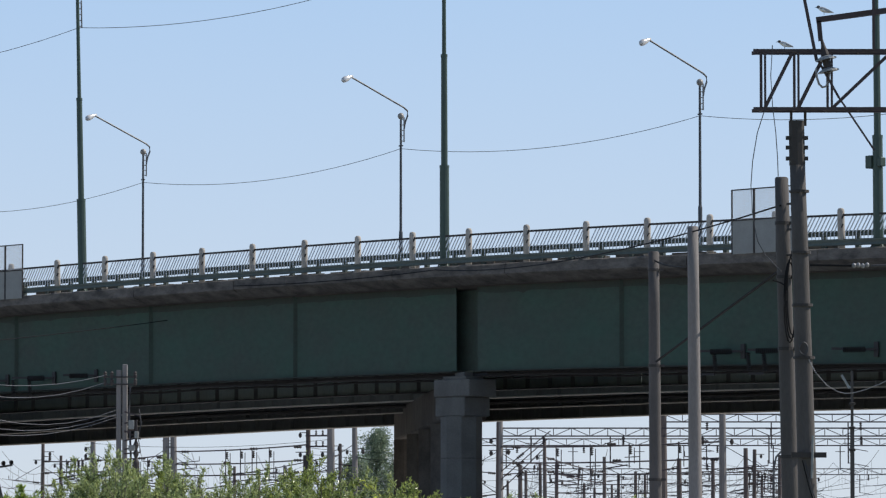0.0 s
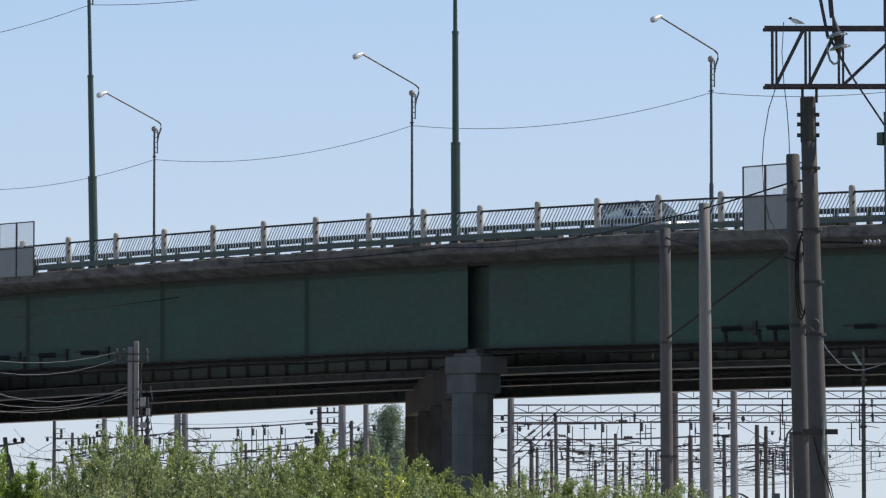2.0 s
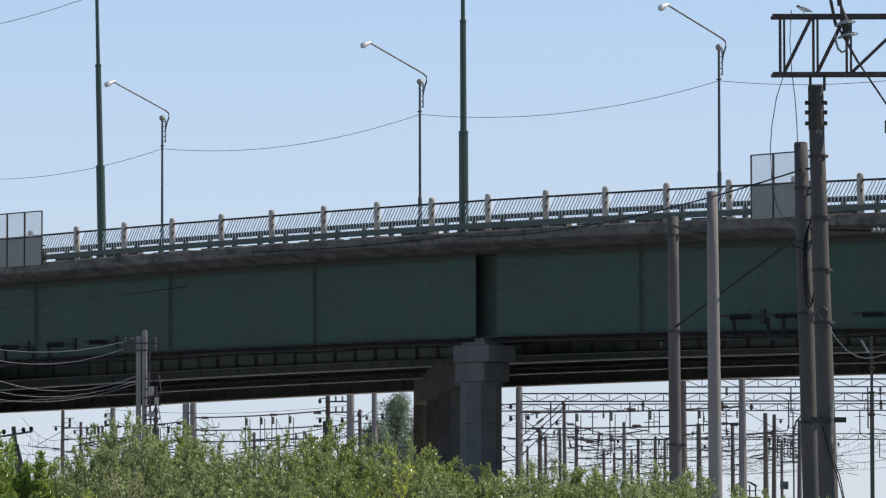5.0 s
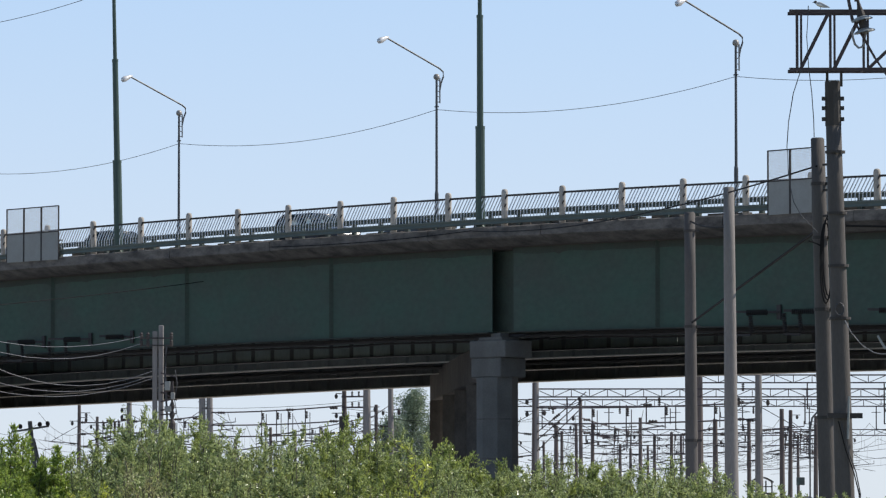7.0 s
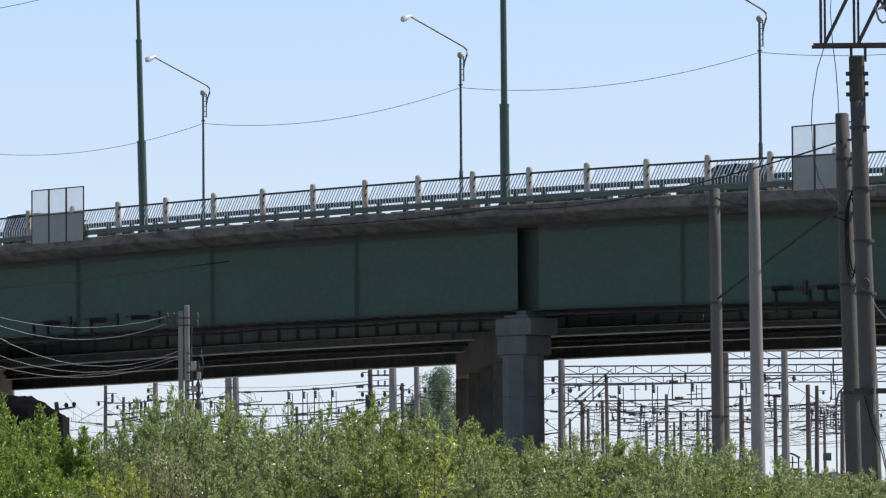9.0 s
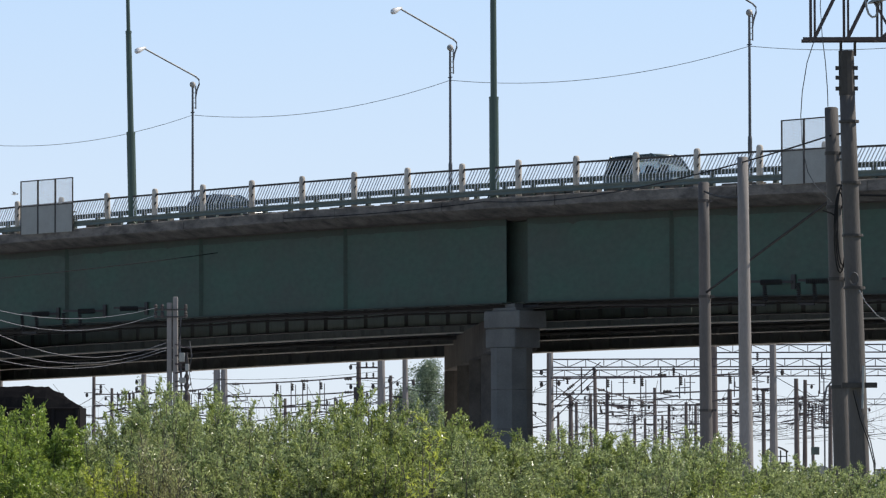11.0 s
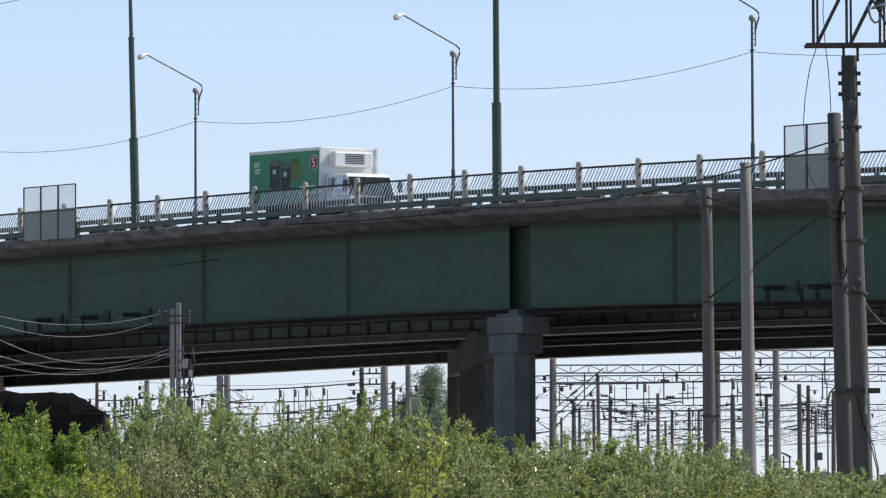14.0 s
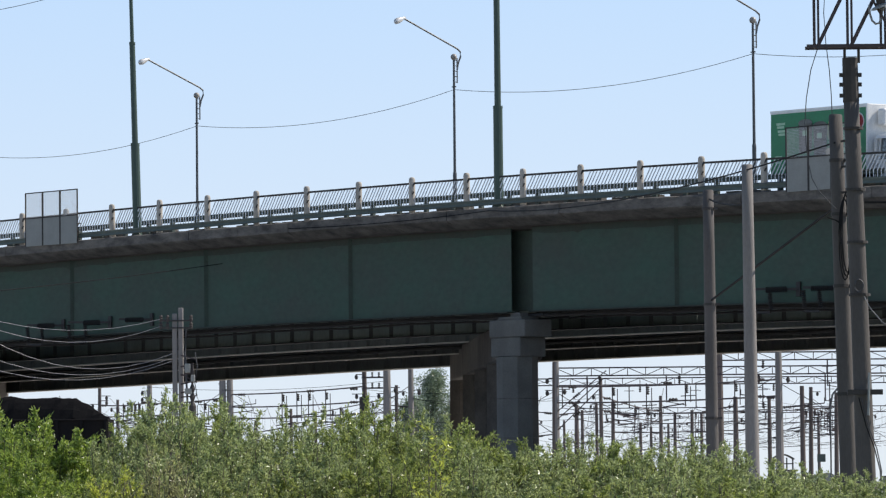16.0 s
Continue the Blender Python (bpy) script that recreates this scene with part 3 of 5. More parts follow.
def insulator_string(bm, top, n, r, step, way=Vector((0, 0, -1))):
    """A ribbed insulator: n sheds on one core."""
    m = Matrix.Translation(Vector(top)) @ way.to_track_quat("Z", "Y").to_matrix().to_4x4()
    profile = []
    for i in range(n):
        z = step * i
        profile += [(0.03, z), (r * 0.55, z + step * 0.15), (r, z + step * 0.55), (r * 0.9, z + step * 0.65)]
    return lathe(bm, profile + [(0.03, step * n)], 10, m)


def gantry():
    """The end of a rigid portal beam on its pole, with the wire bracket above it."""
    o = thing("portal_gantry", "rusty steel truss of a railway portal on a concrete pole", "gantry", Matrix.Translation((8.26, 112, 0)))
    d = Vector((-0.17, 0, 11.0))
    part("shaft", tube(bmesh.new(), [Vector((0.12, 0, 0)).lerp(d, i / 5) for i in range(6)], [0.235 - 0.012 * i for i in range(6)], 14), DARK_POLE, o, smooth=True)
    head = part("head_casing", tube(bmesh.new(), [(-0.165, 0, 10.6), (-0.18, 0, 11.62)], [0.19, 0.18], 10), DARK_STEEL, o)
    for z in (10.75, 11.0, 11.22):
        bm = bmesh.new(); bar(bm, (-0.43, -0.05, z), (0.08, -0.05, z), 0.07, 0.09)
        part("clamp", bm, DARK_STEEL, head)
    for x in (-0.3, 0.02):
        bm = bmesh.new(); bar(bm, (x, 0, 11.5), (x, 0, 11.9), 0.06)
        part("stub", bm, DARK_STEEL, head)
    x0, x1, zl, zh = -1.18, 7.8, 11.87, 13.2
    for y in (-0.28, 0.28):
        for z, e in ((zl, 0.0), (zh, 0.0)):
            bm = bmesh.new(); bar(bm, (x0, y, z), (x1, y, z), 0.08, 0.075)
            part("chord", bm, RUST, o)
        xs = [-0.96, -0.2, 0.56, 2.06, 3.56, 5.06, 6.56]
        for i, x in enumerate(xs):
            for dx in ((-0.05, 0.05) if y < 0 else (0,)):
                bm = bmesh.new(); bar(bm, (x + dx, y, zl), (x + dx, y, zh), 0.05)
                part("upright", bm, RUST, o)
            if i + 1 < len(xs):
                bm = bmesh.new(); bar(bm, (x + 0.04, y, zl), (xs[i + 1] - 0.06, y, zh), 0.07)
                part("diagonal", bm, RUST, o)
    for i in range(12):
        x = x0 + 0.2 + 0.74 * i
        for z in (zh, zl):
            bm = bmesh.new(); bar(bm, (x, -0.28, z), (x, 0.28, z), 0.045)
            part("cross_tie", bm, RUST, o)
    # the bracket above with its long strut
    bm = bmesh.new(); bar(bm, (0.26, -0.3, 13.9), (2.4, -0.3, 14.19), 0.1, 0.13)
    part("bracket_beam", bm, RUST, o)
    bm = bmesh.new(); bar(bm, (0.32, -0.3, 13.88), (0.36, -0.3, 13.42), 0.1)
    part("bracket_drop", bm, RUST, o)
    bm = bmesh.new(); bar(bm, (-0.05, -0.5, 14.5), (0.25, -0.5, 12.95), 0.07)
    part("strut", bm, RUST, o)
    bm = bmesh.new(); bar(bm, (0.28, -0.55, 12.95), (0.75, -0.55, 12.1), 0.05), bar(bm, (0.72, -0.55, 12.15), (1.55, -0.55, 10.9), 0.04)
    part("strut", bm, RUST, o)
    bm = bmesh.new(); bar(bm, (1.55, -0.5, 14.7), (1.55, -0.5, 13.2), 0.06)
    part("strut", bm, RUST, o)
    tip = Matrix.Translation((0.38, -0.62, 13.32)) @ pose(0, 0, 0, 0, 168, 0)
    part("insulator", lathe(bmesh.new(), [(0.03, -0.1), (0.05, 0.05), (0.1, 0.25), (0.09, 0.4), (0.1, 0.55), (0.04, 0.65)], 10, tip), PORCELAIN, o, "dark porcelain insulator core")
    for z in (0.32, 0.6):
        part("insulator_disc", lathe(bmesh.new(), [(0.08, z - 0.05), (0.24, z + 0.02), (0.25, z + 0.05), (0.1, z + 0.03)], 14, tip), PALE_PORCELAIN, o, "pale glass insulator disc")
    part("jumper", tube(bmesh.new(), [(0.24, -0.5, 12.78), (0.25, -0.5, 12.58), (0.3, -0.5, 12.42), (0.38, -0.5, 12.34), (0.46, -0.5, 12.36), (0.52, -0.5, 12.48), (0.54, -0.5, 12.66), (0.52, -0.5, 12.82)], 0.028, 6), PALE_WIRE, o)
    # old band and insulators lower down the pole
    for z, r in ((10.0, 0.23), (8.6, 0.23), (7.4, 0.24), (6.2, 0.25), (4.0, 0.26)):
        part("band", tube(bmesh.new(), [(-0.15 + 0.025 * (11 - z), 0, z - 0.03), (-0.15 + 0.025 * (11 - z), 0, z + 0.03)], r, 12), DARK_STEEL, o)
    bm = bmesh.new(); bar(bm, (-0.35, -0.25, 3.98), (0.45, -0.25, 3.98), 0.12)
    part("cross_clamp", bm, DARK_STEEL, o)
    part("wire_coil", tube(bmesh.new(), [(-0.06 + 0.1 * math.cos(a * 0.5), -0.28, 6.4 + 0.14 * math.sin(a * 0.5)) for a in range(14)], 0.02, 5), WIRE, o)
    return o


def twin_pole():
    """Two slim posts side by side with insulators and a cable head."""
    o = thing("twin_pole", "pale grey twin concrete pole with insulators and a cable head", "pole", Matrix.Translation((-11.1, 170, 0)))
    for x, z in ((-0.11, 7.95), (0.1, 8.15)):
        bm = bmesh.new(); box(bm, (x - 0.085, -0.1, 0), (x + 0.085, 0.1, z), 0.02)
        part("post", bm, POLE, o)
    for z in (7.7, 7.45):
        bm = bmesh.new(); bar(bm, (-0.6, -0.14, z), (0.5, -0.14, z), 0.05)
        arm = part("crossarm", bm, DARK_STEEL, o)
        for x in (-0.58, -0.35, 0.46):
            part("insulator", lathe(bmesh.new(), [(0.03, z - 0.05), (0.06, z), (0.07, z + 0.07), (0.05, z + 0.1), (0.07, z + 0.14), (0.03, z + 0.2)], 8, Matrix.Translation((x, -0.14, 0))), PORCELAIN, arm)
    for z in (5.2, 5.5, 5.8, 6.1):
        bm = bmesh.new(); bar(bm, (0.1, -0.15, z), (0.55, -0.2, z + 0.1), 0.05)
        part("cable_bracket", bm, RUST, o)
    part("cable_head", lathe(bmesh.new(), [(0.05, 4.2), (0.12, 4.35), (0.13, 4.75), (0.05, 4.9), (0.1, 5.05), (0.05, 5.2), (0.1, 5.35), (0.04, 5.5), (0.07, 5.9), (0.03, 6.2)], 10, Matrix.Translation((0.5, -0.2, 0))), PORCELAIN, o)
    part("riser_cable", tube(bmesh.new(), [(0.28, -0.15, 3), (0.32, -0.15, 5), (0.25, -0.15, 6.5), (0.3, -0.15, 7.4)], 0.04, 6), WIRE, o)
    for x, z, wd, h in ((0.34, 6.05, 0.1, 0.16), (0.52, 5.7, 0.07, 0.12), (0.36, 5.25, 0.12, 0.1)):
        bm = bmesh.new(); box(bm, (x - wd, -0.3, z - h), (x + wd, -0.12, z + h), 0.02)
        part("terminal_box", bm, SHEET, o)
    for za, zb in ((6.5, 6.35), (5.85, 5.55), (5.05, 5.1)):
        bm = bmesh.new(); bar(bm, (0.1, -0.16, za), (0.66, -0.16, zb), 0.045)
        part("bracket", bm, RUST, o)
    part("jumper", tube(bmesh.new(), [(0.6, -0.2, 6.6), (0.68, -0.22, 6.1), (0.58, -0.24, 5.6), (0.66, -0.22, 5.1)], 0.02, 5), WIRE, o)
    bm = bmesh.new(); bar(bm, (0.5, -0.2, 2.5), (0.5, -0.2, 4.3), 0.12)
    part("conduit", bm, RUST, o)
    return o


def wires():
    # lamp cable along the far kerb
    w = 26.0
    us = [-79.3, -56.9, -34.4, -11.6, 11.3]
    for a, b in zip(us, us[1:]):
        pa, pb = deck(a, w), deck(b, w)
        pa.z, pb.z = {-79.3: 21.6, -56.9: 21.95, -34.4: 22.45, -11.6: 22.65, 11.3: 22.6}[a], {-56.9: 21.95, -34.4: 22.45, -11.6: 22.65, 11.3: 22.6}[b]
        cable("lamp_cable", pa, pb, 0.75, 0.015, "thin dark lamp cable slung between street lamps")
    a, b = deck(-26.8, -0.1), deck(-0.1 + 0.2, -0.1)
    a.z, b.z = 26.4, 27.3
    cable("mast_cable", a, b, 0.85, 0.015, "thin dark cable slung between lighting masts")
    c = deck(-53.2, -0.1); c.z = 26.2
    cable("mast_cable", c, a, 0.85, 0.015, "thin dark cable slung between lighting masts")
    # pale conductors to the twin pole
    for x, z, z2, s in ((-11.7, 7.75, 11.6, 1.8), (-11.7, 7.5, 12.8, 2.5), (-11.3, 6.55, 14.5, 3.3), (-11.3, 6.4, 11.9, 2.6), (-11.3, 6.3, 10.6, 2.3)):
        cable("line_wire", (x, 169.8, z), (-24.0, 165, z2), s, 0.0085, "pale aluminium line wire leaving the twin pole", PALE_WIRE)
    cable("brace_wire", (6.5, 149.7, 7.5), (7.95, 115.2, 8.4), 0.0, 0.036, "thick dark brace wire strung between line poles", BLACK_WIRE)
    # wires about the gantry and its neighbours
    cable("deck_wire", (7.9, 114.8, 9.87), deck(0.2, -0.62, -0.1), 0.5, 0.022, "dark wire running from a line pole to the deck edge", BLACK_WIRE)
    cable("deck_wire", deck(0.2, -0.62, -0.1), deck(-14, -0.62, -0.25), 0.12, 0.018, "dark wire running along the deck edge", BLACK_WIRE)
    cable("span_wire", (6.46, 149.8, 10.58), (6.66, 130, 9.32), 0.1, 0.03, "dark wire strung between line poles", BLACK_WIRE)
    for pts in ([(7.33, 11.85), (7.15, 11.3), (7.04, 10.65), (7.0, 10.1), (7.03, 9.5), (7.08, 9.15), (7.15, 8.82), (7.33, 8.5), (7.7, 8.12)], [(7.5, 13.3), (7.46, 12.6), (7.5, 11.9), (7.57, 11.3), (7.61, 10.7), (7.62, 10.3)]):
        tagged(mesh_object("drop_wire", tube(bmesh.new(), [(x, 111.45, z) for x, z in pts], 0.011, 5), WIRE), "thin slack wire hanging from the truss", "cable")
    slack = [(8.3, 6.14), (8.45, 5.85), (8.7, 5.56), (8.95, 5.41), (9.12, 5.37), (9.3, 5.38), (9.6, 5.46), (9.95, 5.6), (10.4, 5.85)]
    tagged(mesh_object("feeder_wire", tube(bmesh.new(), [(x, 111.5, z) for x, z in slack], 0.01, 5), PALE_WIRE), "pale slack feeder wire beside the gantry pole", "cable")
    o = thing("service_post", "slim dark steel post with a pale rod beside the gantry", "post", Matrix.Translation((9.32, 112, 0)))
    bm = bmesh.new(); bar(bm, (0, 0, 0), (0, 0, 4.6), 0.09), bar(bm, (0, 0, 4.6), (0, 0, 5.9), 0.06)
    part("shaft", bm, DARK_POLE, o)
    for z in (4.1, 4.6, 5.15):
        bm = bmesh.new(); box(bm, (-0.07, -0.07, z - 0.03), (0.07, 0.07, z + 0.03), 0.01)
        part("collar", bm, DARK_STEEL, o)
    bm = bmesh.new(); bar(bm, (-0.24, -0.05, 5.8), (-0.06, -0.05, 5.5), 0.05), bar(bm, (-0.1, -0.05, 5.56), (0, 0, 5.5), 0.03)
    part("rod", bm, PALE_PORCELAIN, o, "pale angled rod")
    for dx, mt in ((0.0, BLACK_WIRE), (0.05, WIRE)):
        pts = [(8.16 + dx, 111.7, 3.86), (8.32 + dx, 111.68, 3.2), (8.5 + dx, 111.66, 2.7), (8.62 + dx * 0.6, 111.66, 2.2), (8.64, 111.68, 1.6), (8.6, 111.7, 0.0)]
        tagged(mesh_object("pole_cable", tube(bmesh.new(), pts, 0.015, 6), mt), "slack insulated cable hanging from the gantry pole's clamp", "cable")
    tagged(mesh_object("conduit_rod", tube(bmesh.new(), [(8.4, 111.62, 4.42), (8.37, 111.64, 3.45)], 0.028, 6), PALE_PORCELAIN), "pale conduit rod clamped on the gantry pole", "rod")
    cable("girder_wire", (-22.7, 205, 10.04), deck(-21.0, 0.86, -1.5), 0.08, 0.02, "thin dark wire running up to the girder's top edge", BLACK_WIRE)
    cable("feeder_wire", (8.35, 111.7, 8.3), (9.3, 111.6, 8.28), 0.0, 0.03, "dark feeder wire beside the gantry pole", BLACK_WIRE)
    o = thing("strain_insulator", "pale glass strain insulator on a feeder wire", "insulator", Matrix.Translation((9.3, 111.6, 8.28)))
    for i in range(4):
        part("insulator_disc", lathe(bmesh.new(), [(0.03, 0.0), (0.055, 0.03), (0.06, 0.06), (0.03, 0.09)], 10, pose(0.1 * i, 0, 0.01 * (i % 2), 0, 84 + 6 * (i % 3), 0)), PALE_WIRE, o)
    part("tail_wire", tube(bmesh.new(), [(0.45, 0, 0), (1.6, 0, 0.02)], 0.025, 5), WIRE, o)


def cable_coil():
    o = thing("cable_coil", "long black loop of spare cable hung on the pole", "cable", Matrix.Translation((8.0, 114.7, 0)))
    for k in range(3):
        d = 0.03 * k
        pts = [(0.1 + d + 0.13 * math.sin(t), -0.06 * k, 7.6 + 0.95 * math.cos(t) + 0.08 * k) for t in [i * 2 * math.pi / 18 for i in range(19)]]
        part("loop", tube(bmesh.new(), pts, 0.018, 5), BLACK_WIRE, o)
    part("tail", tube(bmesh.new(), [(0.05, 0, 7.95), (-0.1, 0, 8.05), (-0.3, 0, 8.12)], 0.018, 5), BLACK_WIRE, o)
    part("tail", tube(bmesh.new(), [(0.2, 0, 6.7), (0.32, -0.1, 6.4), (0.4, -0.2, 6.9), (0.44, -0.3, 7.4)], 0.018, 5), BLACK_WIRE, o)
    for z in (9.9, 9.3, 8.7):
        bm = bmesh.new(); bar(bm, (0.05, 0.1, z), (0.4, -0.1, z + 0.03), 0.05)
        part("tie", bm, DARK_STEEL, o)
    return o


def telegraph_pole():
    o = thing("telegraph_pole", "short leaning grey wooden telegraph pole with a crossarm and stay", "pole", Matrix.Translation((-22.2, 250, 0)) @ pose(0, 0, 0, 0, -6, 0))
    part("shaft", tube(bmesh.new(), [(0, 0, 0), (0, 0, 6.2)], [0.15, 0.11], 8), POLE, o)
    part("stay", tube(bmesh.new(), [(0.75, 0, 0), (0.08, 0, 5.3)], [0.12, 0.09], 8), POLE, o)
    bm = bmesh.new(); bar(bm, (-0.95, -0.1, 5.75), (0.95, -0.1, 5.85), 0.1)
    arm = part("crossarm", bm, POLE, o)
    for x in (-0.9, -0.5, 0.5, 0.9):
        part("insulator", lathe(bmesh.new(), [(0.04, 5.85), (0.1, 5.92), (0.11, 6.02), (0.06, 6.1)], 8, Matrix.Translation((x, -0.1, 0))), PORCELAIN, arm)
    return o


def cross_span(a, b, zs, seed):
    """Horizontal span wires between two masts, with droppers, insulators and registration arms."""
    rng = random.Random(seed)
    o = thing("cross_span", "dark span wires with insulators strung between yard masts", "cable", group="cross spans of the yard")
    a, b = Vector((*a, 0)), Vector((*b, 0))
    for z in zs:
        part("span", tube(bmesh.new(), sag(a + Vector((0, 0, z)), b + Vector((0, 0, z + rng.uniform(-0.15, 0.15))), 0.12, 8), 0.055, 5), RUST, o)
        for t in (0.08, 0.5 + rng.uniform(-0.2, 0.2), 0.92):
            p = a.lerp(b, t) + Vector((0, 0, z - 0.05))
            part("insulator", lathe(bmesh.new(), [(0.05, -0.3), (0.12, -0.2), (0.06, -0.1), (0.13, 0.0), (0.06, 0.1), (0.12, 0.2), (0.05, 0.3)], 8, Matrix.Translation(p) @ pose(0, 0, 0, 0, 90, 0)), PORCELAIN, o)
    for i in range(4):
        t = rng.uniform(0.12, 0.88)
        p, q = a.lerp(b, t), a.lerp(b, t + 0.02)
        top, low = max(zs), min(zs) - rng.uniform(0.5, 1.2)
        bm = bmesh.new()
        bar(bm, p + Vector((0, 0, top)), p + Vector((0, 0, low)), 0.075), bar(bm, p + Vector((0.35, 0, top - 0.3)), p + Vector((0.35, 0, low + 0.3)), 0.06)
        bar(bm, p + Vector((-0.1, 0, low + 0.2)), p + Vector((rng.choice((-1.6, 1.6)), 0, low - 0.05)), 0.085)
        bar(bm, p + Vector((-0.3, 0, low + 0.7)), p + Vector((0.7, 0, low + 0.75)), 0.06)
        part("dropper", bm, RUST, o)
        part("insulator", insulator_string(bmesh.new(), p + Vector((0.1, 0, top - 0.2)), 4, 0.13, 0.14), PORCELAIN, o)
    return o


# ---------------------------------------------------------------- the yard beyond
FAR_MASTS = [  # x, y, height, thickness
    (9.83, 582, 10.5, 0.4), (10.42, 524, 10.5, 0.36), (8.4, 404, 10.5, 0.33), (12.02, 521, 10.5, 0.42), (20.41, 711, 10.5, 0.5), (22.16, 720, 10.0, 0.45),
    (16.09, 490, 10.5, 0.39), (24.72, 720, 10.4, 0.41), (22.12, 621, 10.5, 0.43), (23.1, 591, 10.5, 0.45), (25.33, 616, 10.5, 0.42), (24.05, 500, 10.5, 0.55),
    (27.62, 503, 10.5, 0.42), (18.17, 319, 10.5, 0.5), (27.43, 445, 10.5, 0.46), (28.49, 451, 10.5, 0.4), (32.82, 480, 10.5, 0.42), (3.92, 341, 10.5, 0.5),
    (-6.36, 357, 10.5, 0.45), (-8.13, 357, 10.5, 0.62), (-8.89, 425, 10.5, 0.34), (-10.02, 368, 10.5, 0.4), (-34.61, 425, 10.5, 0.34), (-37.58, 483, 10.5, 0.33),
    (-29.1, 408, 10.5, 0.5), (-22.0, 391, 10.8, 0.6), (-21.35, 391, 10.8, 0.58), (-32.25, 649, 10.5, 0.42)]
MORE_MASTS = [(-23.32, 552, 10.5, 0.38), (-21.4, 573, 10.5, 0.4), (3.97, 532, 10.5, 0.37), (8.96, 678, 10.5, 0.39), (29.21, 678, 10.5, 0.42), (36.79, 720, 10.2, 0.41),
              (44.01, 678, 10.5, 0.42), (41.15, 573, 10.5, 0.42), (40.02, 532, 10.5, 0.4)]


def far_mast(x, y, h, t, rng):
    # thick nearer masts take a lighter concrete, sunlight put into their colour
    pale = t >= 0.45 and y < 420
    o = thing("catenary_mast", "concrete catenary mast in a sunlit pale tone with brackets in the yard" if pale else "dark concrete catenary mast with brackets in the yard", "mast", Matrix.Translation((x, y, 0)) @ pose(0, 0, 0, 0, rng.uniform(-0.5, 0.5), 0), "catenary masts of the yard")
    part("shaft", tube(bmesh.new(), [(0, 0, 0), (0, 0, h)], [t * 0.58, t * 0.42], 10), POLE if pale else FAR_POLE, o)
    for i in range(rng.choice((1, 2, 2))):
        side = rng.choice((-1, 1))
        z = h - rng.uniform(2.4, 4.6)
        reach = rng.uniform(2.2, 3.4) * side
        bm = bmesh.new()
        bar(bm, (0, 0, z), (reach, 0, z + 0.25), 0.07)
        bar(bm, (0, 0, z + 1.6), (reach * 0.8, 0, z + 0.25), 0.045)
        bar(bm, (reach * 0.55, 0, z - 0.3), (reach * 1.05, 0, z - 0.55), 0.05)
        bar(bm, (reach, 0, z + 0.25), (reach, 0, z + 0.6), 0.05)
        c = part("cantilever", bm, RUST, o)
        bm = bmesh.new()
        insulator_string(bm, (side * 0.3, 0, z), 4, 0.11, 0.13, Vector((side, 0, 0.1)).normalized())
        part("insulator", bm, PORCELAIN, c)
    for i in range(rng.randint(1, 3)):
        z = h - rng.uniform(0.2, 2.2)
        bm = bmesh.new()
        side = rng.choice((-1, 1))
        bar(bm, (0, 0, z), (side * rng.uniform(0.5, 1.0), 0, z), 0.06)
        part("side_arm", bm, RUST, o)
        bm = bmesh.new()
        bmesh.ops.create_uvsphere(bm, u_segments=8, v_segments=6, radius=0.16, matrix=Matrix.Translation((side * 0.6, 0, z - 0.2)) @ Matrix.Diagonal((0.8, 0.8, 1.2, 1)))
        part("insulator", bm, PORCELAIN, o)
    return o


def portal(x0, x1, y, z, depth, panel):
    o = thing("catenary_portal", "lattice steel portal beam spanning the far tracks", "gantry", Matrix.Translation((0, y, 0)), "portals of the yard")
    for zz in (z, z + depth):
        bm = bmesh.new(); bar(bm, (x0, 0, zz), (x1, 0, zz), 0.095)
        part("chord", bm, RUST, o)
    n = int((x1 - x0) / panel)
    for i in range(n):
        a, b = x0 + (x1 - x0) * i / n, x0 + (x1 - x0) * (i + 1) / n
        bm = bmesh.new()
        bar(bm, (a, 0, z), (a, 0, z + depth), 0.055), bar(bm, (a, 0, z), (b, 0, z + depth), 0.05) if i % 2 else bar(bm, (a, 0, z + depth), (b, 0, z), 0.05)
        part("lacing", bm, RUST, o)
    for i in range(max(2, int((x1 - x0) / 5.5))):
        x = x0 + 2.2 + i * 5.5
        if x > x1:
            break
        bm = bmesh.new(); bar(bm, (x, 0, z), (x, 0, z - 1.9), 0.09), bar(bm, (x, 0, z - 1.85), (x + 1.4, 0, z - 2.1), 0.05), bar(bm, (x - 0.4, 0, z - 0.5), (x + 0.4, 0, z - 0.5), 0.05)
        d = part("dropper_arm", bm, RUST, o)
        part("insulator", insulator_string(bmesh.new(), (x + 0.9, 0, z - 0.05), 4, 0.12, 0.14), PORCELAIN, d)
    for x in (x0, x1):
        part("leg", tube(bmesh.new(), [(x, 0, 0), (x, 0, z + depth + 0.4)], [0.3, 0.2], 10), FAR_POLE, o)
    return o


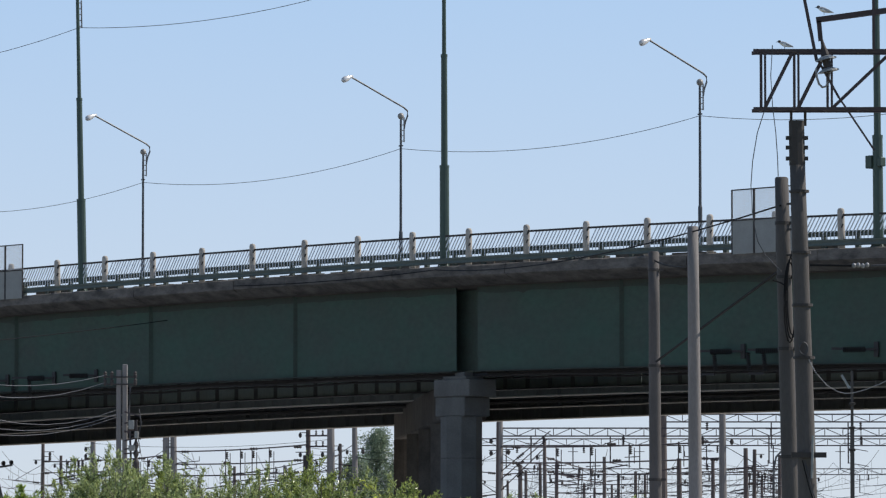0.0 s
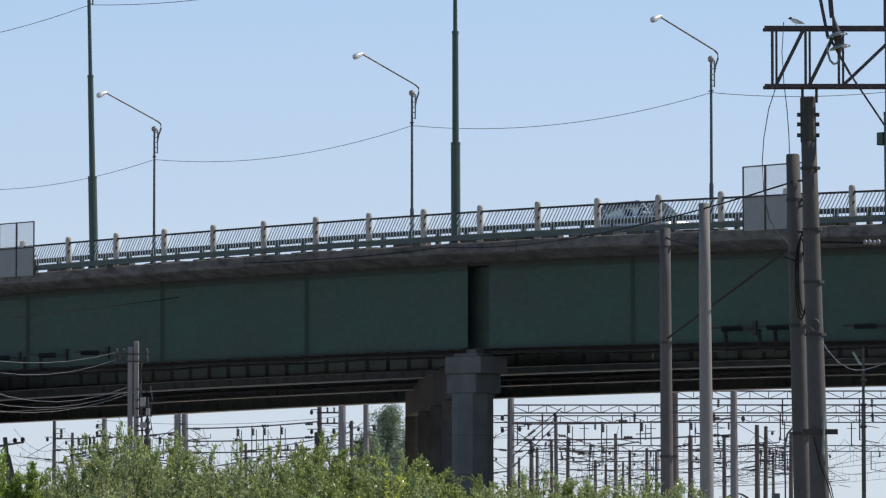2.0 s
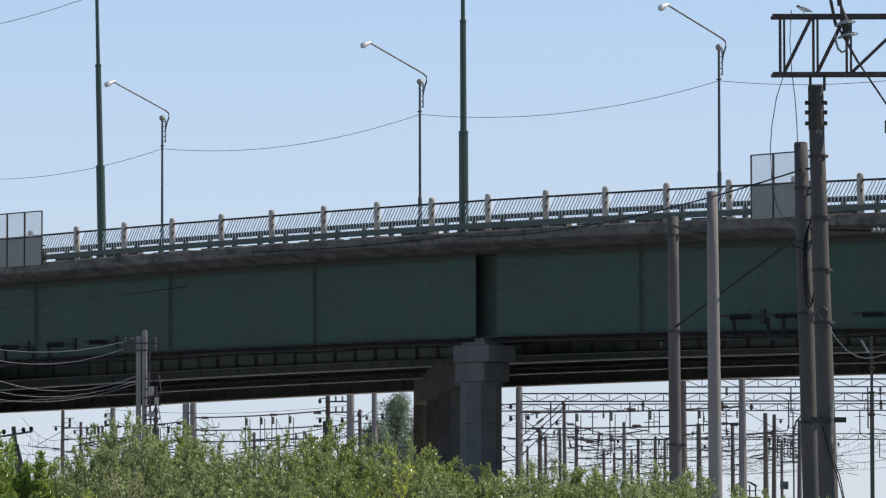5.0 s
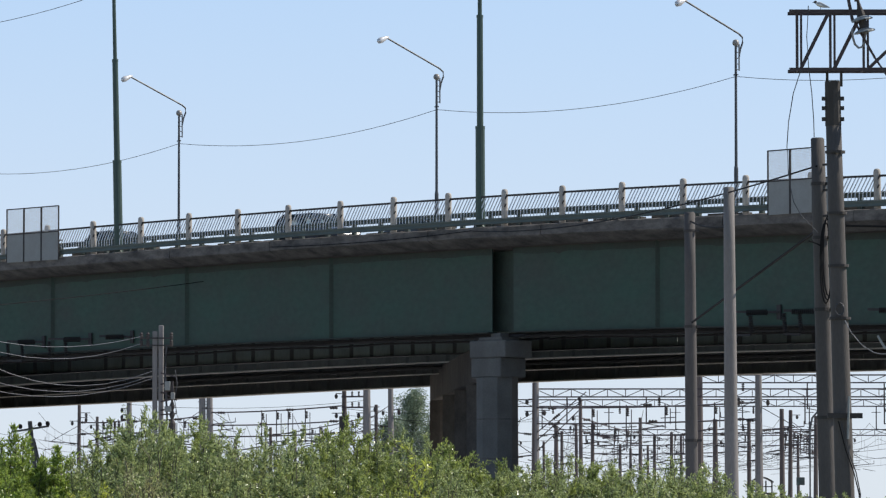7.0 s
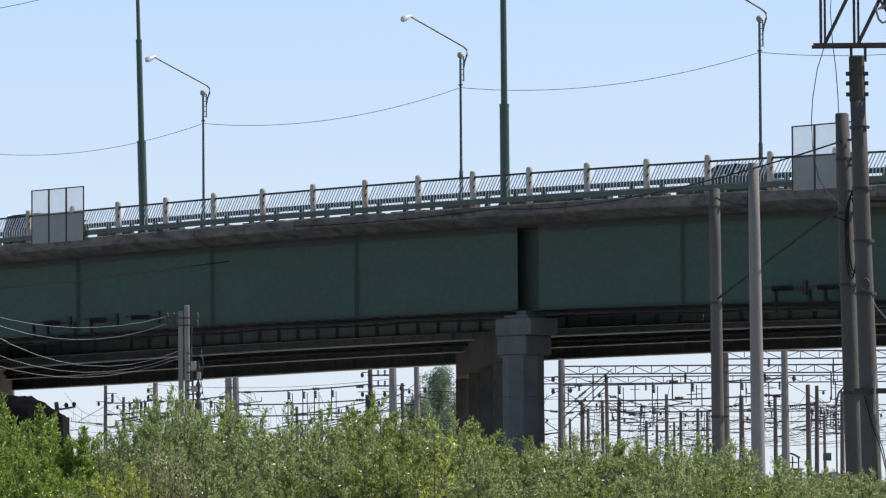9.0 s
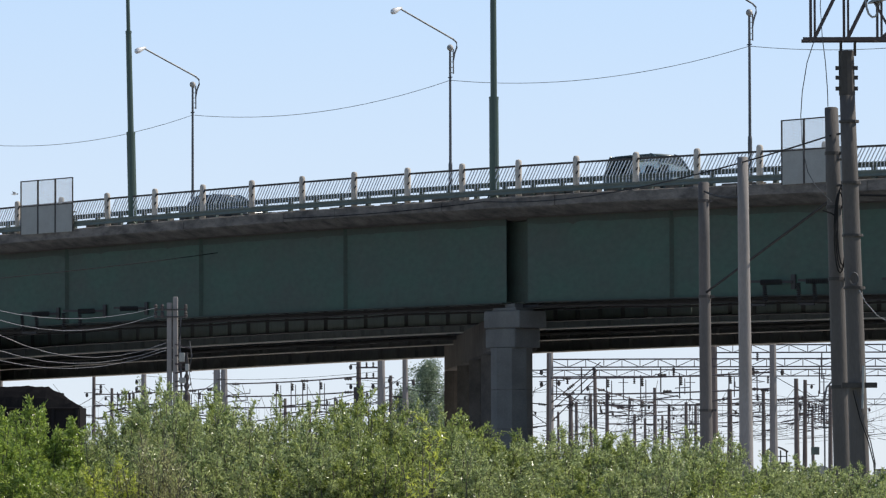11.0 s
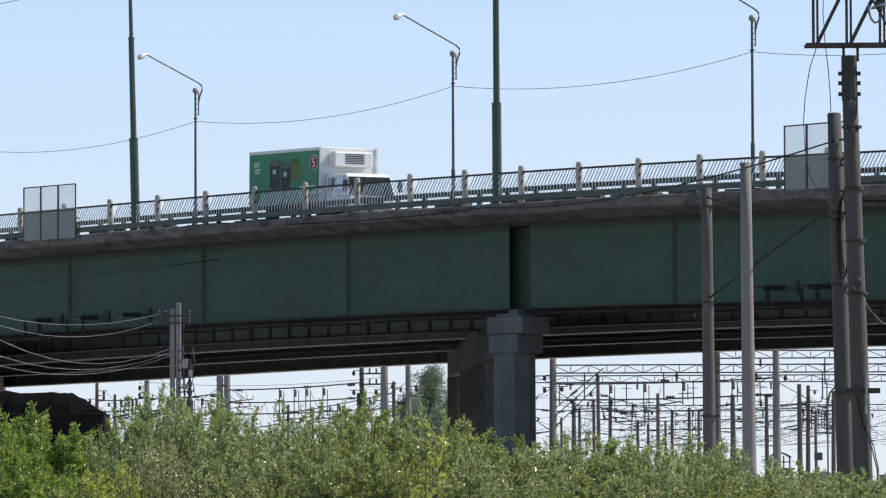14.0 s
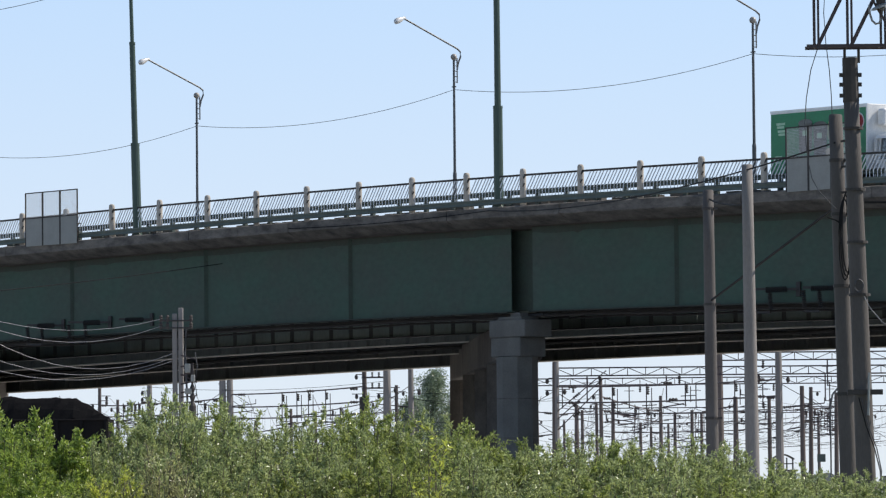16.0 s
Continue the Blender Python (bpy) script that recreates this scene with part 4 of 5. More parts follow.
def yard():
    rng = random.Random(7)
    for x, y, h, t in FAR_MASTS + MORE_MASTS:
        m = far_mast(x, y, h, t, rng)
        if (x, y) == (-10.02, 368):
            bm = bmesh.new(); box(bm, (-0.38, -0.45, 6.5), (0.32, 0.2, 8.5), 0.04)
            part("switch_cabinet", bm, DARK_STEEL, m, "dark steel switch cabinet")
            for z in (9.15, 9.95):
                bm = bmesh.new(); bar(bm, (-0.2, -0.2, z), (1.7, -0.2, z), 0.12)
                arm = part("side_arm", bm, RUST, m)
                for ax in (0.6, 1.1, 1.6):
                    part("insulator", insulator_string(bmesh.new(), (ax, -0.2, z + 0.4), 3, 0.1, 0.13), PORCELAIN, arm)
        if (x, y) == (3.92, 341):
            for dz in (0.0, -0.55, -1.3):
                bm = bmesh.new(); bar(bm, (0.1, -0.2, 6.9 + dz), (3.5 + dz * 0.4, -0.2, 9.7 + dz), 0.07)
                arm = part("strut", bm, RUST, m)
                part("insulator", insulator_string(bmesh.new(), (1.2, -0.2, 7.8 + dz), 4, 0.13, 0.15, Vector((1, 0, 0.8)).normalized()), PORCELAIN, arm)
    portal(3.9, 34.0, 341, 9.35, 0.55, 1.25)
    portal(15.8, 52.0, 352, 10.6, 0.55, 1.3)
    portal(3.0, 46.0, 405, 9.95, 0.55, 1.4)
    portal(8.0, 50.0, 510, 9.0, 0.6, 1.5)
    for k, (ma, mb, zs) in enumerate((((-21.3, 391), (-10.02, 368), (9.2, 8.2, 7.3)), ((-34.61, 425), (-29.1, 408), (9.0, 8.0)), ((-29.1, 408), (-21.98, 391), (8.8, 7.6)), ((3.92, 341), (18.17, 319), (8.6, 7.5)),
                                      ((8.4, 404), (16.09, 490), (9.0, 7.9)), ((12.02, 521), (27.62, 503), (9.2, 8.1, 7.2)), ((24.05, 500), (32.82, 480), (9.0, 7.8)), ((-23.32, 552), (-8.89, 425), (9.6, 8.4)), ((27.43, 445), (41.15, 573), (8.9, 7.4)))):
        cross_span(ma, mb, zs, k)
    # contact and messenger wires over the tracks
    for k in range(20):
        x = -46 + 4.8 * k + rng.uniform(-1, 1)
        drift = rng.uniform(-9, 9)
        zc = rng.uniform(6.0, 6.6)
        bm = bmesh.new()
        ys = [345, 400, 480, 570, 700]
        for a, b in zip(ys, ys[1:]):
            xa, xb = x + drift * (a - 345) / 355, x + drift * (b - 345) / 355
            tube(bm, sag((xa, a, zc + 1.9), (xb, b, zc + 1.9), 1.2, 8), 0.018, 4)
            tube(bm, [(xa, a, zc), (xb, b, zc)], 0.018, 4)
            for i in range(1, 7):
                t = i / 7
                bar(bm, (xa + (xb - xa) * t, a + (b - a) * t, zc), (xa + (xb - xa) * t, a + (b - a) * t, zc + 1.9 - 1.2 * 4 * t * (1 - t)), 0.014)
        tagged(mesh_object("contact_line", bm, WIRE), "thin dark contact and messenger wires over a yard track", "cable", "contact lines of the yard")
    masts = FAR_MASTS + MORE_MASTS
    k = 0
    while k < 36:
        ma, mb = rng.sample(masts, 2)
        if abs(ma[0] - mb[0]) > 26 or abs(ma[1] - mb[1]) > 130:
            continue
        z = rng.uniform(5.6, 10.2)
        cable("cross_wire", (ma[0], ma[1], z), (mb[0], mb[1], min(10.2, z + rng.uniform(-1.2, 1.2))), rng.uniform(0.1, 0.9), 0.016, "thin dark cross wire strung between yard masts", BLACK_WIRE, n=8)
        k += 1
    # a curved lamp post, a small hut
    o = thing("yard_lamp", "slim grey curved lamp post in the rail yard", "street lamp", Matrix.Translation((29.6, 440, 0)))
    part("pole", tube(bmesh.new(), [(0, 0, 0), (0, 0, 8.6), (0.2, 0, 9.6), (0.8, 0, 10.3), (1.8, 0, 10.7), (2.6, 0, 10.75)], 0.09, 8), LAMP_STEEL, o)
    part("lamp_head", lathe(bmesh.new(), [(0.05, 0), (0.16, 0.1), (0.2, 0.3), (0.03, 0.45)], 8, Matrix.Translation((2.5, 0, 10.75)) @ pose(0, 0, 0, 0, 90, 0)), LAMP_HEAD, o)
    for x, y, wd, h, arched in ((32.9, 560, 1.5, 3.0, False), (37.2, 560, 1.6, 1.9, True), (45.4, 560, 3.6, 2.2, False)):
        o = thing("track_hut", "small grey trackside hut with an arched roof" if arched else "small grey trackside hut with a flat roof", "hut", Matrix.Translation((x, y, 0)), "huts beyond the yard")
        bm = bmesh.new(); box(bm, (-wd / 2, -1, 0), (wd / 2, 1, h), 0.03)
        part("wall", bm, SHEET, o)
        if arched:
            arc = [(0.66 * wd * math.cos(math.pi * i / 10), 0.9 * math.sin(math.pi * i / 10)) for i in range(11)]
            part("roof", loft(bmesh.new(), [[(px, yy, h + pz) for px, pz in arc] for yy in (-1.2, 1.2)]), SHEET, o)
        else:
            bm = bmesh.new(); box(bm, (-wd / 2 - 0.2, -1.2, h), (wd / 2 + 0.2, 1.2, h + 0.18), 0.03)
            part("roof", bm, DARK_STEEL, o)
        bm = bmesh.new(); box(bm, (-0.5, -1.04, 0.1), (0.4, -1.0, min(2.1, h - 0.1)))
        part("door", bm, RUST, o)
    o = thing("platform_shelter", "dark curved platform shelter roof on thin posts", "shelter", Matrix.Translation((33.0, 575, 0)))
    arc = [(-1.3 + 2.6 * i / 8, 4.5 + 0.55 * math.sin(math.pi * i / 8)) for i in range(9)]
    part("roof", loft(bmesh.new(), [[(px, yy, pz) for px, pz in arc] + [(px, yy, pz - 0.12) for px, pz in arc[::-1]] for yy in (-2, 2)]), DARK_STEEL, o)
    for px in (-1.1, -0.4, 0.4, 1.1):
        bm = bmesh.new(); bar(bm, (px, -1.8, 0), (px, -1.8, 4.6), 0.16)
        part("post", bm, DARK_STEEL, o)
    bm = bmesh.new(); bar(bm, (-1.2, -1.8, 3.9), (1.2, -1.8, 3.9), 0.12)
    part("tie_beam", bm, DARK_STEEL, o)
    o = thing("sign_board", "blank blue grey sign board on a thin post", "sign", Matrix.Translation((36.9, 565, 0)))
    bm = bmesh.new(); box(bm, (-0.48, -0.05, 4.05), (0.48, 0.02, 4.95), 0.02)
    part("board", bm, RAIL, o)
    bm = bmesh.new(); bar(bm, (-0.35, 0.05, 0), (-0.35, 0.05, 4.8), 0.12)
    part("post", bm, LAMP_STEEL, o)


# ---------------------------------------------------------------- plants
def leaf_mesh(name, centres, ways, sizes, ratio, material, rng):
    """Many folded lance-shaped leaves, one mesh."""
    n = len(centres)
    up = rng.normal(size=(n, 3))
    side = np.cross(ways, up)
    side /= np.linalg.norm(side, axis=1)[:, None] + 1e-9
    tip = ways * sizes[:, None]
    wide = side * (sizes * ratio)[:, None]
    fold = np.cross(side, ways) * (sizes * 0.08)[:, None]
    v = np.empty((n * 4, 3))
    v[0::4], v[1::4], v[2::4], v[3::4] = centres, centres + tip * 0.45 + wide + fold, centres + tip, centres + tip * 0.45 - wide + fold
    idx = np.arange(n)[:, None] * 4
    faces = np.concatenate([idx + [0, 1, 2], idx + [0, 2, 3]])
    me = bpy.data.meshes.new(name)
    me.from_pydata(v.tolist(), [], faces.tolist())
    me.materials.append(material)
    return me


def shrub_data(height, spread, stems, leaves, leaf, material, seed):
    rng = np.random.default_rng(seed)
    bm = bmesh.new()
    cs, ws = [], []
    per = leaves // stems
    for s in range(stems):
        a, r = rng.uniform(0, 2 * np.pi), spread * np.sqrt(rng.uniform(0, 1))
        h = height * (1 - 0.3 * (r / spread) ** 2) * rng.uniform(0.78, 1.0) * (1.08 if s % 9 == 0 else 1)
        foot = np.array([0.35 * r * np.cos(a), 0.35 * r * np.sin(a), 0])
        top = np.array([r * np.cos(a) + rng.normal() * 0.1, r * np.sin(a) + rng.normal() * 0.1, h])
        mid = (foot + top) / 2 + np.array([0, 0, 0.12 * h])
        pts = [foot * (1 - t) ** 2 + 2 * mid * t * (1 - t) + top * t * t for t in np.linspace(0, 1, 6)]
        tube(bm, pts, [0.018, 0.015, 0.012, 0.009, 0.006, 0.003], 4, False)
        # twigs, and leaves along them; some shoots are bare, some dense
        thick = rng.choice((0.35, 0.7, 1.0, 1.5, 1.7))
        twigs = 11
        for k in range(twigs):
            t = 0.25 + 0.75 * ((k + rng.uniform(0, 1)) / twigs) ** 0.8
            p = foot * (1 - t) ** 2 + 2 * mid * t * (1 - t) + top * t * t
            d = rng.normal(size=3) * [0.5, 0.5, 0.25] + [0, 0, 0.85]
            d /= np.linalg.norm(d)
            ln = rng.uniform(0.2, 0.44) * (1.15 - 0.6 * t)
            tube(bm, [p, p + d * ln], [0.005, 0.002], 3, False)
            m = max(3, int(per / twigs * thick))
            q = rng.uniform(0.0, 1, m)
            cs.append(p + d * (q * ln)[:, None] + rng.normal(size=(m, 3)) * 0.015)
            w = d * 0.7 + rng.normal(size=(m, 3)) * 0.6
            ws.append(w / np.linalg.norm(w, axis=1)[:, None])
    cs, ws = np.concatenate(cs), np.concatenate(ws)
    me = leaf_mesh("foliage", cs, ws, leaf * rng.uniform(0.6, 1.25, len(cs)), 0.15, material, rng)
    st = bpy.data.meshes.new("stems")
    bm.to_mesh(st), bm.free()
    st.materials.append(BARK)
    return st, me


def bush(data, m, label):
    o = thing("willow_shrub", label, "shrub", m, "shrubs along the fence line")
    for name, me in (("branchwork", data[0]), ("foliage", data[1])):
        new(name, me).parent = o
    return o


CREST = [(-7.0, 2.7), (-6.1, 2.7), (-5.6, 2.74), (-5.2, 2.25), (-4.7, 2.68), (-4.2, 2.95), (-3.7, 2.95), (-3.1, 2.7), (-2.65, 2.5), (-2.25, 2.6), (-1.7, 2.8), (-1.1, 2.65), (-0.6, 2.55),
         (-0.2, 2.48), (0.8, 2.34), (2.2, 2.36), (2.9, 2.28), (3.6, 2.08), (4.3, 1.94), (5.0, 1.82), (8.0, 1.75)]


def crest(x):
    """Height of the thicket's outline."""
    return float(np.interp(x, [c[0] for c in CREST], [c[1] for c in CREST]))


def shrubs():
    kinds = [shrub_data(2.8, 0.8, 60, 44000, 0.052, LEAF, 1), shrub_data(2.8, 0.8, 60, 44000, 0.048, LEAF_PALE, 2), shrub_data(2.8, 0.8, 52, 34000, 0.062, LEAF_BROAD, 3),
             shrub_data(2.8, 0.75, 60, 44000, 0.05, LEAF, 4), shrub_data(2.8, 0.8, 60, 46000, 0.046, LEAF_PALE, 5), shrub_data(2.8, 0.3, 22, 11000, 0.055, LEAF_LIME, 6), shrub_data(2.8, 0.42, 40, 8000, 0.045, LEAF_DRY, 7)]
    words = ["dense green willow shrub with small lance leaves", "grey green willow shrub with glinting leaves", "fresh yellow green shrub with broader leaves",
             "low green willow shrub among taller ones", "silvery green willow shrub in dense growth", "small bright yellow green shrub among darker ones",
             "half dry shrub with brown grey stems and sparse leaves"]
    rng = random.Random(11)
    for y, step, drop in ((62.5, 0.55, 0.0), (60.0, 0.6, 0.06), (57.5, 0.6, 0.3), (55.0, 0.65, 0.5)):
        x = -7.0
        while x < 7.6:
            px = x + rng.uniform(-0.15, 0.15)
            if px * 60 / y < -4.9:
                k = 2
            else:
                k = rng.choice((0, 1, 4, 3, 1)) if px < -0.3 else rng.choice((1, 4, 3, 1, 4))
            top = min(crest(px * 60 / y + d) for d in (-0.3, 0, 0.3)) - drop + rng.uniform(-0.12, 0.06)
            bush(kinds[k], pose(px, y + rng.uniform(-0.8, 0.8), 0, 0, 0, rng.uniform(0, 360)) @ Matrix.Diagonal((1, 1, (2 + (top - 2) * y / 60) / 2.5, 1)), words[k])
            x += step
    for px, py, h in ((-4.2, 53.6, 0.84), (-4.0, 53.2, 0.74)):
        bush(kinds[5], pose(px, py, 0) @ Matrix.Diagonal((1, 1, h, 1)), words[5])
    for px, py, h in ((-3.62, 53.4, 0.95),):
        bush(kinds[6], pose(px, py, 0) @ Matrix.Diagonal((1, 1, h, 1)), words[6])
    # a slim sapling standing over the rest
    sap = shrub_data(2.85, 0.14, 5, 500, 0.075, LEAF_LIME, 9)
    bush(sap, pose(-0.75, 54, 0, 0, 0, 40), "slim yellow green sapling standing above the shrubs")


def tree(x, y, h, spread, seed):
    rng = np.random.default_rng(seed)
    o = thing("birch_tree", "tall hazy green birch beyond the rail yard", "tree", pose(x, y, 0))
    bm = bmesh.new()
    tube(bm, [(0, 0, 0), (0.1, 0, h * 0.4), (-0.1, 0.1, h * 0.75), (0, 0, h)], [0.28, 0.2, 0.11, 0.02], 8)
    cs, ws = [], []
    for k in range(46):
        t = 0.18 + 0.8 * k / 46
        a = k * 2.4 + rng.uniform(-0.4, 0.4)
        ln = spread * (1 - t) ** 0.7 * rng.uniform(0.6, 1.15) + 0.35
        p = np.array([0, 0, h * t])
        e = p + np.array([np.cos(a) * ln, np.sin(a) * ln, ln * 0.7])
        tube(bm, [p, (p + e) / 2 + [0, 0, 0.15], e], [0.06, 0.04, 0.012], 5, False)
        for c in range(9):
            q = p + (e - p) * rng.uniform(0.25, 1.05) + rng.normal(size=3) * 0.35
            n = 60
            cs.append(q + rng.normal(size=(n, 3)) * [0.36, 0.36, 0.42])
            w = rng.normal(size=(n, 3)) + [0, 0, -0.4]
            ws.append(w / np.linalg.norm(w, axis=1)[:, None])
    part("trunk", bm, BARK, o)
    cs, ws = np.concatenate(cs), np.concatenate(ws)
    new("crown", leaf_mesh("crown", cs, ws, rng.uniform(0.12, 0.26, len(cs)), 0.36, LEAF_FAR, rng)).parent = o
    return o


# ---------------------------------------------------------------- vehicles
def wheel(parent, x, y, r, width, name="wheel"):
    side = 1 if y > 0 else -1
    m = pose(x, y, r, 90, 0, 0)
    t = part(name, lathe(bmesh.new(), [(r * 0.6, -width / 2), (r * 0.95, -width / 2), (r, -width / 3), (r, width / 3), (r * 0.95, width / 2), (r * 0.6, width / 2)], 20), TYRE, parent)
    t.matrix_basis = m
    bm = bmesh.new()
    lathe(bm, [(r * 0.62, -width * 0.42), (r * 0.62, width * 0.42)], 16)
    rim = part("rim", bm, ALLOY, t)
    return t


def loft(bm, sections):
    """Closed sections (same number of points) joined into a skin."""
    rings = [[bm.verts.new(p) for p in s] for s in sections]
    k = len(rings[0])
    for a, b in zip(rings, rings[1:]):
        for j in range(k):
            bm.faces.new((a[j], a[(j + 1) % k], b[(j + 1) % k], b[j]))
    bm.faces.new(rings[0]), bm.faces.new(rings[-1][::-1])
    bmesh.ops.recalc_face_normals(bm, faces=bm.faces)
    return bm


def car(label, paint, length, width, height, shape):
    """shape: saloon, hatch or van. Nose along +x, standing at z 0."""
    o = thing("car", label, "car", group="cars on the overpass")
    L, W, H = length, width / 2, height
    belt = H * (0.62 if shape != "van" else 0.56)
    hood = H * (0.56 if shape != "van" else 0.5)
    f = L / 2
    low = 0.2
    profile = {  # x, top of the lower body, half width
        "saloon": [(-f, belt * 0.8, 0.8), (-f * 0.96, belt * 0.97, 0.9), (-f * 0.6, belt, 1.0), (0, belt, 1.0), (f * 0.38, belt * 0.98, 1.0), (f * 0.8, hood * 0.94, 0.95), (f * 0.96, hood * 0.78, 0.85), (f, hood * 0.6, 0.74)],
        "hatch": [(-f, belt * 0.92, 0.84), (-f * 0.96, belt, 0.93), (-f * 0.6, belt, 1.0), (0, belt, 1.0), (f * 0.42, belt * 0.97, 1.0), (f * 0.82, hood * 0.93, 0.95), (f * 0.96, hood * 0.78, 0.85), (f, hood * 0.6, 0.74)],
        "van": [(-f, belt, 0.94), (-f * 0.97, belt, 0.98), (-f * 0.6, belt, 1.0), (0, belt, 1.0), (f * 0.55, belt * 0.98, 1.0), (f * 0.85, hood * 0.92, 0.96), (f * 0.97, hood * 0.8, 0.88), (f, hood * 0.6, 0.78)]}[shape]
    secs = []
    for x, z, w in profile:
        w *= W
        secs.append([(x, -w * 0.94, low), (x, w * 0.94, low), (x, w, (low + z) * 0.5), (x, w * 0.97, z - 0.06), (x, w * 0.9, z), (x, -w * 0.9, z), (x, -w * 0.97, z - 0.06), (x, -w, (low + z) * 0.5)])
    body = part("body", loft(bmesh.new(), secs), paint, o)
    roofline = {"saloon": (-f * 0.74, -f * 0.34, f * 0.06, f * 0.5), "hatch": (-f * 0.95, -f * 0.66, f * 0.1, f * 0.54), "van": (-f * 0.96, -f * 0.84, f * 0.3, f * 0.7)}[shape]
    a, b, c, d = roofline
    zb, zt = belt - 0.02, H - 0.05

    def arch(x):
        """Height and half width of the cabin at x, a smooth arc from screen to screen."""
        if x < b:
            s = (x - a) / (b - a)
        elif x > c:
            s = (d - x) / (d - c)
        else:
            s = 1.0
        s = max(0.0, s)
        lift = math.sin(s * math.pi / 2) ** 0.85 * (0.97 + 0.03 * math.sin(math.pi * (x - a) / (d - a)))
        return zb + (zt - zb) * lift, W * (0.9 - 0.15 * lift)

    xs = [a + (b - a) * i / 6 for i in range(6)] + [b + (c - b) * i / 5 for i in range(5)] + [c + (d - c) * i / 6 for i in range(7)]
    glass = [[(x, -W * 0.9, zb), (x, -arch(x)[1], arch(x)[0]), (x, arch(x)[1], arch(x)[0]), (x, W * 0.9, zb)] for x in xs]
    part("window_glass", loft(bmesh.new(), glass), CAR_GLASS, o, "tinted wraparound window glass", True)
    roof = [[(x, -y - 0.02, z - 0.04), (x, -y * 0.8, z + 0.035), (x, 0, z + 0.05), (x, y * 0.8, z + 0.035), (x, y + 0.02, z - 0.04)] for x, z, y in [(x, *arch(x)) for x in [b - 0.25 + (c - b + 0.45) * i / 9 for i in range(10)]]]
    part("roof", loft(bmesh.new(), roof), paint, o, smooth=True)
    m1 = (a + d) / 2
    for s in (-1, 1):
        for x0, x1 in ((a, b), (d, c)):
            line = [(x0 + (x1 - x0) * i / 5, s * (arch(x0 + (x1 - x0) * i / 5)[1] + 0.01), arch(x0 + (x1 - x0) * i / 5)[0] + 0.01) for i in range(6)]
            part("pillar", tube(bmesh.new(), line, 0.045, 6), paint, o)
        bm = bmesh.new(); bar(bm, (m1, s * W * 0.91, zb), (m1, s * (arch(m1)[1] + 0.01), zt), 0.06)
        part("pillar", bm, paint, o)
        bm = bmesh.new(); box(bm, (f * 0.88, s * W * 0.5, hood * 0.66), (f * 0.965, s * W * 0.86, hood * 0.8), 0.02)
        part("headlight", bm, HEADLIGHT, o)
        bm = bmesh.new(); box(bm, (-f * 0.99, s * W * 0.6, belt * 0.68), (-f * 0.94, s * W * 0.88, belt * 0.86), 0.02)
        part("tail_light", bm, TAIL_RED, o)
        bm = bmesh.new(); box(bm, (d - 0.25, s * W * 0.97, belt), (d - 0.12, s * (W + 0.18), belt + 0.14), 0.03)
        part("mirror", bm, paint, o)
        for x in (-f * 0.6, f * 0.62):
            wheel(o, x, s * (W - 0.1), 0.31, 0.2)
    for x in (-0.5, 0.35):
        for s in (-1, 1):
            bm = bmesh.new(); box(bm, (x - 0.08, s * W * 0.45 - 0.22, low + 0.1), (x + 0.08, s * W * 0.45 + 0.22, belt + 0.32), 0.05)
            part("seat_back", bm, BLACK_PLASTIC, o)
    bm = bmesh.new(); box(bm, (f * 0.9, -W * 0.7, low), (f * 1.005, W * 0.7, low + 0.2), 0.05)
    part("bumper", bm, BLACK_PLASTIC, o)
    bm = bmesh.new(); box(bm, (f * 0.99, -0.26, low + 0.2), (f * 1.01, 0.26, low + 0.3))
    part("bumper_panel", bm, WHITE_PAINT, o)
    return o


def disc(bm, x, y, z, r, n=24, stretch=1.0):
    vs = [bm.verts.new((x + r * stretch * math.cos(2 * math.pi * i / n), y, z + r * math.sin(2 * math.pi * i / n))) for i in range(n)]
    bm.faces.new(vs)
    bmesh.ops.solidify(bm, geom=bm.faces[:], thickness=0.004)
    return bm


